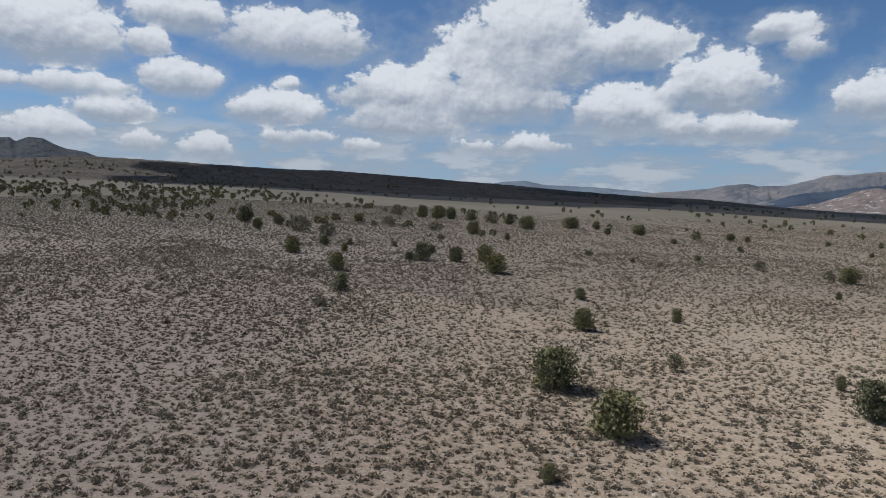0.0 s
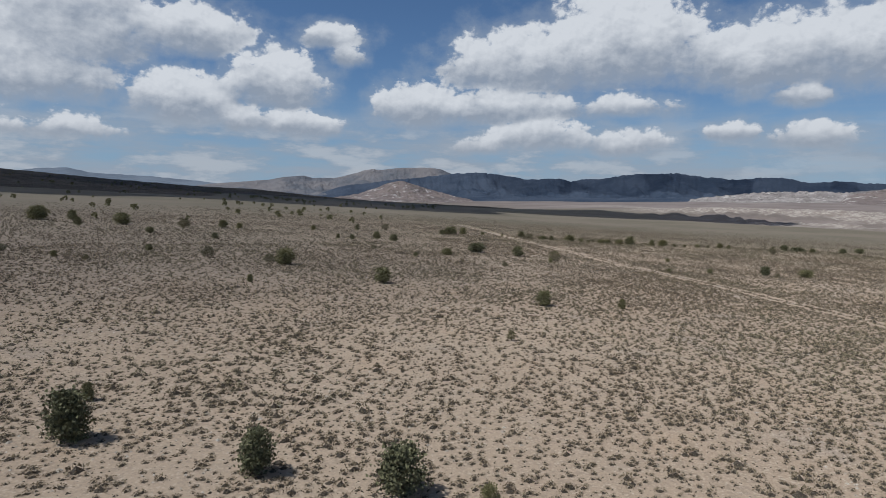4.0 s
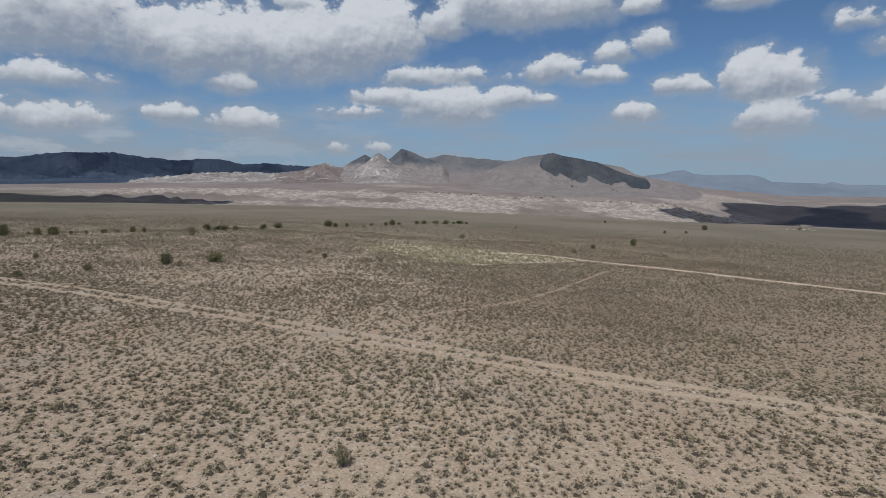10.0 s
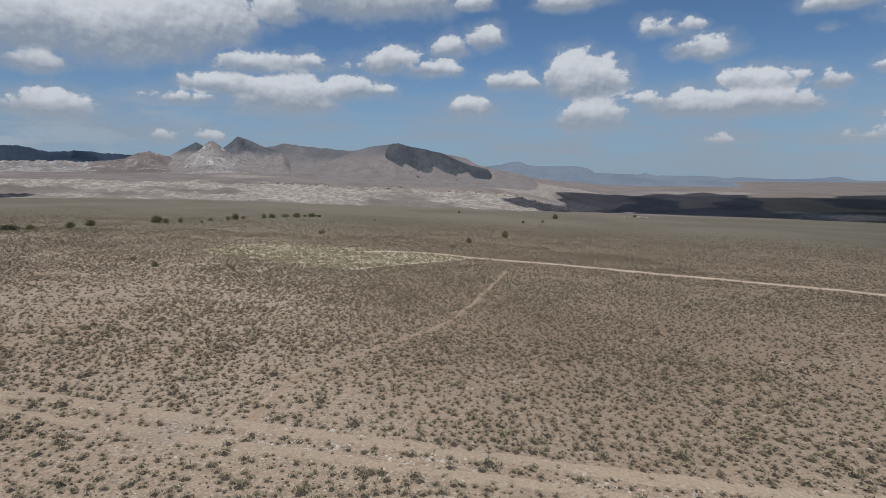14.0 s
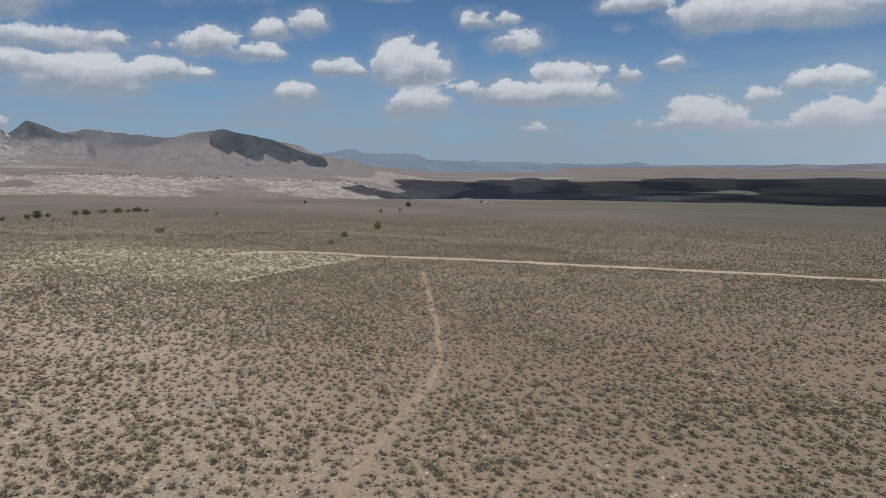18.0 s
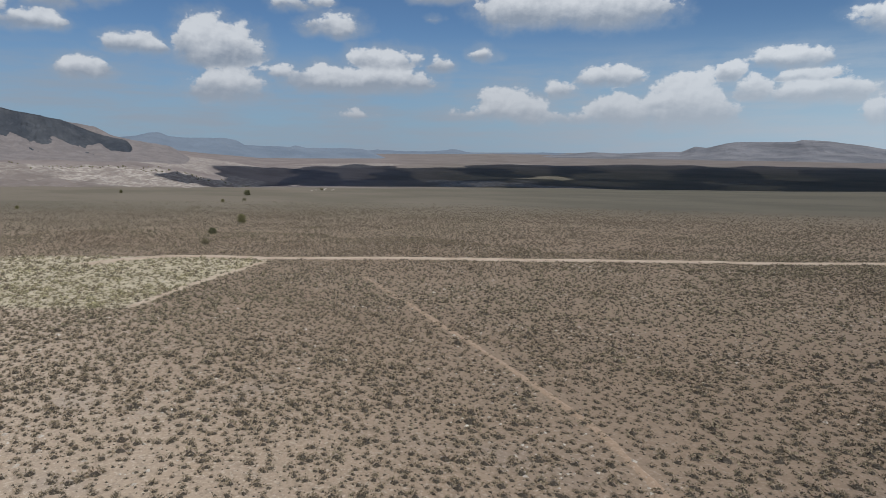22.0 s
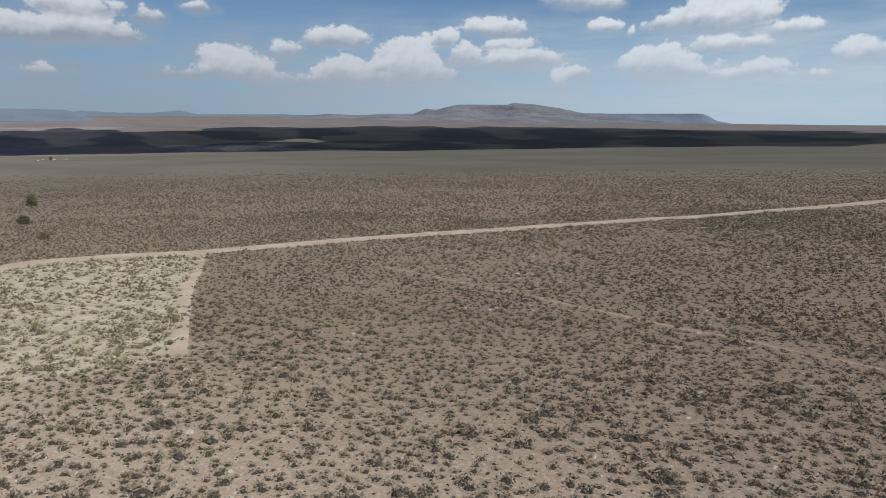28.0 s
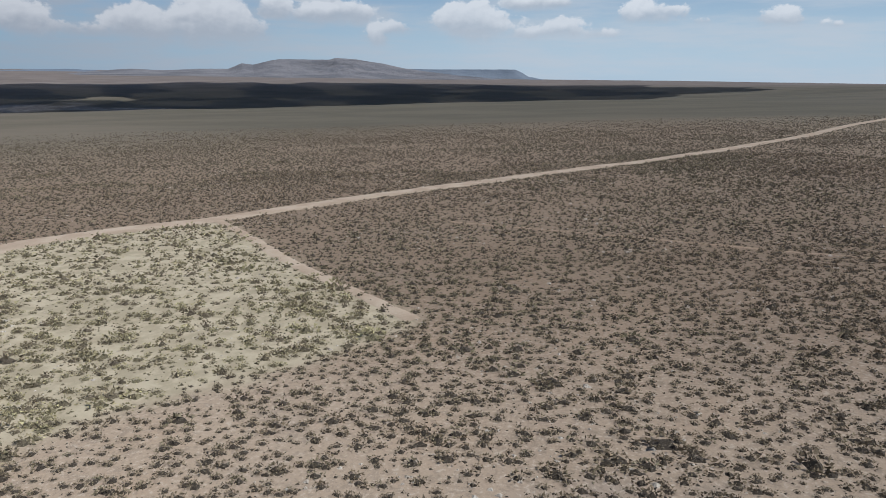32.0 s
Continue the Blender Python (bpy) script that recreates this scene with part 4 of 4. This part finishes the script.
# close to the start of the flight
for x, y, h, k in ((7.5, 38.6, 2.6, 2), (9.4, 31.3, 2.4, 2), (13.0, 55.0, 1.9, 0), (23.3, 60.0, 1.4, 2), (17.2, 43.9, 1.3, 5), (25.9, 35.5, 2.4, 1), (27.5, 41.1, 1.0, 0), (32.0, 28.2, 2.0, 1),
                   (36.5, 23.5, 2.1, 0), (5.1, 26.1, 0.8, 2), (38.7, 20.4, 1.1, 0), (-11.2, 68.7, 1.8, 3), (-13.7, 82.2, 2.3, 3), (-11.6, 59.5, 1.0, 4), (16.0, 69.6, 1.3, 2),
                   (60.7, 41.7, 0.9, 5), (51.0, 78.6, 0.9, 1), (82.3, 16.0, 0.9, 5)):
    juniper(x, y, h, k)
# slope to the north
for i, (x, y, h) in enumerate(((-46.4, 146.4, 3.6), (-39.7, 133.5, 2.0), (-38.2, 144.7, 2.1), (-23.5, 97.7, 2.3), (-29.9, 130.9, 3.1), (-20.9, 110.6, 1.5), (-23.2, 125.8, 2.4), (-29.5, 170.0, 1.6), (-16.0, 102.2, 1.2), (-16.5, 111.9, 1.1), (-22.6, 167.5, 1.9), (-13.7, 159.6, 2.1), (-8.7, 113.5, 0.8), (-14.8, 203.4, 3.0), (-4.9, 95.6, 1.2), (-6.4, 199.9, 3.3), (-3.0, 96.0, 2.5), (-1.7, 106.5, 1.3), (-1.6, 151.5, 2.0), (-1.3, 196.5, 3.6), (-0.2, 130.1, 1.0), (2.8, 197.0, 3.3), (2.3, 97.0, 2.0), (8.6, 192.0, 3.2))):
    juniper(x, y, h * 1.1, (0, 2, 4, 3, 2, 0, 4)[(i * 5 + 0) % 7])
# north-east
for i, (x, y, h) in enumerate(((7.3, 145.1, 2.7), (9.1, 142.3, 1.3), (6.9, 98.0, 2.4), (15.0, 189.8, 3.2), (7.7, 86.7, 2.4), (14.3, 135.5, 1.3), (19.8, 186.6, 2.8), (23.4, 171.9, 3.2), (38.6, 189.0, 2.7), (37.6, 180.8, 3.0), (27.1, 113.8, 0.9), (45.3, 183.0, 2.2), (44.1, 165.6, 1.6), (33.0, 106.3, 0.8), (54.5, 171.6, 2.5), (36.4, 102.5, 0.7), (55.3, 147.7, 1.1), (66.5, 162.5, 2.2), (47.4, 114.3, 0.9), (77.4, 166.6, 1.7), (64.7, 134.1, 1.1), (81.0, 164.8, 1.3), (53.9, 104.4, 1.5), (101.1, 162.4, 1.2))):
    juniper(x, y, h * 1.1, (0, 2, 4, 3, 2, 0, 4)[(i * 5 + 1) % 7])
# along the foot of the bench
for i, (x, y, h) in enumerate(((61.3, 97.3, 1.2), (62.6, 94.3, 2.2), (95.0, 136.7, 1.0), (116.2, 164.2, 1.5), (98.0, 135.2, 1.0), (128.3, 167.6, 1.7), (106.4, 137.4, 1.6), (91.2, 114.2, 0.8), (107.1, 130.7, 1.5), (93.0, 101.6, 0.7), (67.7, 73.8, 1.9), (170.2, 149.3, 1.6), (101.1, 84.8, 0.8), (77.7, 53.5, 1.6))):
    juniper(x, y, h * 1.1, (0, 2, 4, 3, 2, 0, 4)[(i * 5 + 2) % 7])
# east
for i, (x, y, h) in enumerate(((86.3, 48.5, 1.1), (255.0, 102.1, 1.8), (189.2, 48.6, 0.7), (180.9, 43.0, 0.8), (177.2, 30.9, 0.5))):
    juniper(x, y, h * 1.1, (0, 2, 4, 3, 2, 0, 4)[(i * 5 + 3) % 7])
# far east
for i, (x, y, h) in enumerate(((366.7, -3.9, 1.0), (235.2, -14.8, 0.9), (252.5, -23.1, 1.2), (521.6, -75.8, 1.7), (279.1, -41.6, 2.0), (393.6, -83.7, 1.2), (401.1, -97.1, 1.3), (468.2, -129.3, 2.7), (549.4, -227.4, 1.9))):
    juniper(x, y, h * 1.1, (0, 2, 4, 3, 2, 0, 4)[(i * 5 + 4) % 7])
# the row of junipers on the bench
for i, (x, y, h, w) in enumerate(((101.3, 102.2, 1.3, 1.33), (113.5, 107.0, 1.9, 1.62), (117.3, 88.4, 0.8, 1.0), (118.1, 98.7, 2.0, 1.11), (120.8, 90.5, 2.0, 1.22), (132.7, 71.3, 0.7, 1.14), (140.2, 153.6, 1.3, 1.25), (142.1, 67.9, 0.9, 1.12), (144.5, 154.9, 2.2, 1.54), (148.6, 154.0, 2.0, 1.0), (152.8, 59.4, 0.9, 1.12), (154.1, 85.0, 0.8, 1.0), (154.7, 62.7, 1.7, 1.0), (155.9, 152.6, 1.0, 1.0), (162.2, 57.6, 1.5, 1.67), (164.2, 152.2, 0.7, 1.25), (167.5, 143.6, 1.4, 2.5), (170.7, 140.2, 1.0, 2.33), (172.4, 138.0, 1.2, 0.86), (179.8, 136.9, 1.6, 1.78), (182.2, 134.2, 0.9, 1.4), (183.2, 131.7, 0.7, 1.0), (184.4, 131.1, 1.1, 0.83), (185.5, 128.6, 1.2, 1.71))):
    juniper(x, y, h * 1.05, (0, 2, 4, 3, 2, 0)[(i * 5 + 0) % 6], w)
for i, (x, y, h, w) in enumerate(((189.9, 129.4, 1.1, 1.33), (192.0, 126.5, 1.3, 1.71), (196.3, 125.4, 2.4, 1.08), (202.1, 121.1, 1.7, 1.0), (202.4, 123.5, 0.7, 1.25), (206.2, 119.9, 1.9, 1.4), (210.9, 118.3, 0.8, 1.0), (214.8, 116.9, 0.8, 1.0), (219.3, 114.8, 1.0, 1.4), (223.1, 113.3, 0.8, 1.25), (227.8, 93.9, 2.3, 0.83), (227.8, 111.6, 1.6, 1.0), (231.7, 110.4, 1.2, 0.83), (259.2, 99.4, 1.3, 3.0), (261.9, 95.4, 1.3, 1.33), (272.6, 89.8, 1.6, 1.43), (274.4, 18.8, 1.3, 2.0), (282.3, 87.4, 1.7, 1.57), (307.8, 72.3, 1.5, 1.0), (308.4, 75.5, 2.3, 1.33), (313.7, 68.9, 1.6, 1.0), (314.9, 61.9, 0.8, 1.67), (328.3, 61.3, 1.1, 1.5), (338.0, 56.3, 1.4, 1.2))):
    juniper(x, y, h * 1.05, (0, 2, 4, 3, 2, 0)[(i * 5 + 24) % 6], w)
for i, (x, y, h, w) in enumerate(((342.4, 54.1, 2.3, 1.0), (347.8, 51.8, 1.2, 1.0), (360.9, 44.7, 1.8, 1.0), (366.5, 41.8, 1.8, 1.5), (377.1, 36.9, 1.6, 2.4), (379.9, 31.9, 1.9, 1.67), (387.8, 28.3, 1.0, 1.33), (393.1, 21.6, 1.0, 1.67), (393.6, 25.2, 1.6, 2.4))):
    juniper(x, y, h * 1.05, (0, 2, 4, 3, 2, 0)[(i * 5 + 48) % 6], w)


# ---- sagebrush ----
def brush_arrays(rng, sides, blades, size):
    """A low cushion of brush, about 40 cm wide at scale one: leaf sprays round a twiggy core, darkened as if in their
    shade. Gives triangles, and which are leaf.
    """
    tri = []
    ring = []
    for i in range(sides):
        a = (i + rng.uniform(-0.25, 0.25)) / sides * 6.2832
        r = 0.17 * rng.uniform(0.75, 1.15)
        ring.append(np.array((math.cos(a) * r, math.sin(a) * r, -0.02)))
    tip = np.array((rng.normal(0, 0.03), rng.normal(0, 0.03), 0.11))
    for i in range(sides):
        tri.append((ring[i], ring[(i + 1) % sides], tip))
    for b in range(blades):
        a, up = b * 2.39996 + rng.uniform(-0.3, 0.3), (b + 0.5) / blades
        flat = math.sqrt(1 - up * up) * rng.uniform(0.75, 1.15)
        p = np.array((math.cos(a) * flat * 0.185, math.sin(a) * flat * 0.185, up * 0.135 * rng.uniform(0.75, 1.2)))
        u = np.array((math.cos(a) * flat, math.sin(a) * flat, up * 0.8 + 0.15)) + rng.normal(0, 0.38, 3)
        u /= np.linalg.norm(u)
        w = np.cross(u, rng.normal(0, 1, 3))
        w /= np.linalg.norm(w) + 1e-9
        k = size * rng.uniform(0.6, 1.45)
        tri.append((p - w * k * 0.45, p + w * k * 0.45, p + u * k))
    return np.array(tri)


OPEN_Y = (-150, -110, -70, -50, -40, -30, -20, -10, 0, 10, 20, 30, 40, 60, 80, 100)
OPEN_X = (45, 74, 93, 103, 106, 88, 72, 62, 50, 24, -30, -42, -50, -70, -95, -130)


def sow(name, low, high, spacing, form, grow, label, seed, box, straw=0.0):
    """Sagebrush over the stretch between two distances from the line of flight."""
    rng = np.random.default_rng(seed)
    gx, gy = np.meshgrid(np.arange(box[0], box[2], spacing), np.arange(box[1], box[3], spacing))
    x = (gx + rng.uniform(-0.5, 0.5, gx.shape) * spacing).ravel()
    y = (gy + rng.uniform(-0.5, 0.5, gy.shape) * spacing).ravel()
    d = nearness(x, y, PATH_LINE)
    d = d + (fbm(x / 16, y / 16, 81, 3) - 0.5) * 55 * smooth(62, 95, d) * (1 - smooth(150, 190, d))
    # the slope to the north-east and the plain to the south-east lie in view
    d = np.where(((x > 135) & (y > 36)) | ((x > 206) & (y > 14)), np.maximum(d, 60), d)
    ok = (d > low) & (d <= high) & (x > np.interp(y, OPEN_Y, OPEN_X) - 6)
    x, y = x[ok], y[ok]
    fade = 1 - 0.9 * smooth(150, 260, nearness(x, y, PATH_LINE[::6]))
    cover = fbm(x / 5, y / 5, 41, 3) * 0.5 + fbm(x / 22, y / 22, 43, 3) * 0.5
    keep = rng.uniform(0, 1, len(x)) < np.clip(0.76 + (cover - 0.48) * 1.7, 0.45, 0.95) * fade * (1 - 0.3 * np.exp(-((x - 60) / 36) ** 2 - ((y - 28) / 34) ** 2))
    keep |= (rng.uniform(0, 1, len(x)) < 0.6) & (x < 5) & (y > 20)
    keep &= nearness(x, y, along(ROAD, 1.5)) > 1.75 + rng.normal(0, 0.2, len(x))
    track = along(TRACK, 1.2)
    off = nearness(x, y, track)
    keep &= ~((off < 1.9) & (off > 0.55) & (rng.uniform(0, 1, len(x)) < 0.72))
    keep &= (nearness(x, y, along(BRANCH, 1.2)) > 0.6) | (rng.uniform(0, 1, len(x)) < 0.4)
    keep &= ~meadow_at(x, y) | (rng.uniform(0, 1, len(x)) < 0.5)
    keep &= nearness(x, y, along(STRIP, 1.2)) > 0.55
    x, y = x[keep], y[keep]
    field = meadow_at(x, y)
    n = len(x)
    scale = np.exp(rng.normal(-0.25, 0.33, n)) * grow * (0.82 + 0.45 * fbm(x / 9, y / 9, 47, 3))
    scale = scale * (1 + 0.18 * smooth(15, -15, x) * smooth(20, 60, y) + 0.12 * smooth(-20, -60, y))
    scale = np.where(field, scale * 1.5, scale)
    turn = rng.uniform(0, 6.2832, n)
    forms = np.stack([brush_arrays(rng, *form) for _ in range(24)])
    faces_each = forms.shape[1]
    tri = forms[rng.integers(0, 24, n)]
    c, s = np.cos(turn)[:, None, None], np.sin(turn)[:, None, None]
    k = scale[:, None, None]
    wide = rng.uniform(0.9, 1.5, n)[:, None, None]
    vx = (tri[..., 0] * c - tri[..., 1] * s) * k * wide + x[:, None, None]
    vy = (tri[..., 0] * s + tri[..., 1] * c) * k + y[:, None, None]
    vz = tri[..., 2] * k * rng.uniform(0.75, 1.2, n)[:, None, None] + ground_z(x, y)[:, None, None]
    verts = np.stack([vx, vy, vz], -1).reshape(-1, 3)
    me = mesh_from(name, verts, np.arange(len(verts)).reshape(-1, 3), BRUSH, True)
    tone = np.clip(fbm(x / 26, y / 26, 51, 3) * 0.9 - 0.05 + rng.normal(0, 0.10, n), 0, 0.85)
    tone = np.where(field, 0.95 + rng.uniform(-0.15, 0.05, n), tone)
    tone = tone * (1 - straw) + straw * rng.uniform(0.82, 1.0, n)
    add_attribute(me, "kind", np.repeat(tone, faces_each * 3))
    add_attribute(me, "twig_shade", np.tile(np.repeat(np.arange(faces_each) < form[0], 3) * (1.0 if form[1] > 1 else 0.8), n) * np.repeat(np.where(field, 0.7, 1.0), faces_each * 3))
    tagged(new(name, me), label, "shrubs", kind="stuff")


sow("sagebrush", 0, 42, 0.47, (5, 34, 0.060), 1.0, "low grey-green and brown sagebrush clumps on bare soil", 5, (-70, -60, 235, 110))
sow("dry_grass", 0, 48, 0.40, (3, 4, 0.075), 0.45, "small dry tufts of grass between the sagebrush", 8, (-70, -60, 235, 110), 0.7)
sow("sagebrush", 42, 105, 0.50, (4, 9, 0.084), 1.05, "low grey-green sagebrush covering the plain", 6, (-120, -120, 300, 170))
sow("sagebrush", 105, 260, 0.66, (4, 1, 0.10), 1.3, "distant sagebrush speckling the plain", 7, (-200, -240, 420, 320))


# ---- far junipers on the hill and pale stones by the track ----
def far_woods():
    """Junipers over the rising land to the north, on the soil and on the hills."""
    rng = np.random.default_rng(12)
    trees = [BVHTree.FromPolygons([v.co for v in ob.data.vertices], [p.vertices for p in ob.data.polygons]) for ob in scene.objects if ob.name.startswith("hill")][:2]
    n = 13000
    a = rng.uniform(-62, 40, n)
    r = 135 * (5.2 ** rng.uniform(0, 1, n))
    x, y = r * np.sin(np.radians(a)), r * np.cos(np.radians(a))
    thick = fbm(x / 45, y / 45, 61, 3)
    want = smooth(4, -34, a) * smooth(210, 300, r) * 0.24 + 0.03 * smooth(190, 220, r) + 0.10 * smooth(430, 520, r) + 0.08 * smooth(16, -22, a) * smooth(135, 185, r) * (1 - smooth(260, 330, r))
    ok = rng.uniform(0, 1, n) < want * smooth(0.32, 0.62, thick) * 1.7
    x, y = x[ok], y[ok]
    m = 420
    b, q = rng.uniform(82, 119, m), rng.normal(985, 22, m)
    x, y = np.r_[x, MID[0] + q * np.sin(np.radians(b))], np.r_[y, MID[1] + q * np.cos(np.radians(b))]
    z = ground_z(x, y)
    for i in range(len(x)):
        for t in trees:
            hit = t.ray_cast(Vector((x[i], y[i], 500)), Vector((0, 0, -1)))
            if hit[0] is not None:
                z[i] = max(z[i], hit[0].z)
    v, f = crown_arrays(rng, 18, 6, 0.66, 0, 0.21)
    h = rng.uniform(0.8, 1.9, len(x))
    t = rng.uniform(0, 6.28, len(x))
    c, s = np.cos(t)[:, None], np.sin(t)[:, None]
    vx = (v[None, :, 0] * c - v[None, :, 1] * s) * h[:, None] + x[:, None]
    vy = (v[None, :, 0] * s + v[None, :, 1] * c) * h[:, None] + y[:, None]
    vz = v[None, :, 2] * h[:, None] + z[:, None]
    verts = np.stack([vx, vy, vz], -1).reshape(-1, 3)
    tagged(new("juniper_wood", mesh_from("juniper_wood", verts, np.arange(len(verts)).reshape(-1, 4), JUNIPER, True)),
           "dark junipers scattered over the far slope", "trees", kind="stuff")


def stones():
    rng = np.random.default_rng(15)
    line = along(TRACK, 0.5)
    pick = line[rng.integers(0, len(line), 9000)]
    x, y = pick[:, 0] + rng.normal(0, 1.5, len(pick)), pick[:, 1] + rng.normal(0, 1.5, len(pick))
    ok = fbm(x / 4, y / 4, 71, 3) > 0.50
    x, y = x[ok], y[ok]
    xs, ys = rng.uniform(-40, 230, 60000), rng.uniform(-60, 100, 60000)
    ok = fbm(xs / 7, ys / 7, 73, 3) > 0.54
    x, y = np.r_[x, xs[ok]], np.r_[y, ys[ok]]
    base = np.array(((1, 0, 0), (-0.5, 0.9, 0), (-0.5, -0.8, 0), (0.1, 0.1, 0.6), (0.2, 0.9, 0.05)))
    faces = np.array(((0, 4, 3), (4, 1, 3), (1, 2, 3), (2, 0, 3)))
    k = np.exp(rng.normal(-2.75, 0.45, len(x)))
    t = rng.uniform(0, 6.28, len(x))
    c, s = np.cos(t)[:, None], np.sin(t)[:, None]
    vx = (base[None, :, 0] * c - base[None, :, 1] * s) * k[:, None] + x[:, None]
    vy = (base[None, :, 0] * s + base[None, :, 1] * c) * k[:, None] + y[:, None]
    vz = base[None, :, 2] * k[:, None] + ground_z(x, y)[:, None]
    verts = np.stack([vx, vy, vz], -1).reshape(-1, 3)
    f = (faces[None] + np.arange(len(x))[:, None, None] * 5).reshape(-1, 3)
    tagged(new("stones", mesh_from("stones", verts, f, STONE, True)), "pale stones scattered on the soil beside the track", "stones", kind="stuff")


def outcrop(x0, y0, count, seed):
    """A scatter of pale boulders on the far bench."""
    rng = np.random.default_rng(seed)
    for i in range(count):
        bm = bmesh.new()
        bmesh.ops.create_icosphere(bm, subdivisions=2, radius=1.0)
        for v in bm.verts:
            v.co *= 0.85 + 0.35 * noise.noise(v.co * 1.3 + Vector((i * 7.1, seed, 0)))
        me = bpy.data.meshes.new("boulder")
        bm.to_mesh(me)
        bm.free()
        me.materials.append(STONE)
        x, y = x0 + rng.normal(0, 13), y0 + rng.normal(0, 6)
        k = rng.uniform(0.4, 1.1)
        ob = new("boulder", me)
        ob.matrix_basis = pose(x, y, float(ground_z(x, y)) + 0.15 * k, 0, 0, rng.uniform(0, 360)) @ Matrix.Diagonal((k * 1.3, k, k * 0.6, 1))
        tagged(ob, "pale weathered boulder on the far bench", "boulder", "boulders on the bench")


far_woods()
stones()
outcrop(555.4, -235.4, 9, 3)
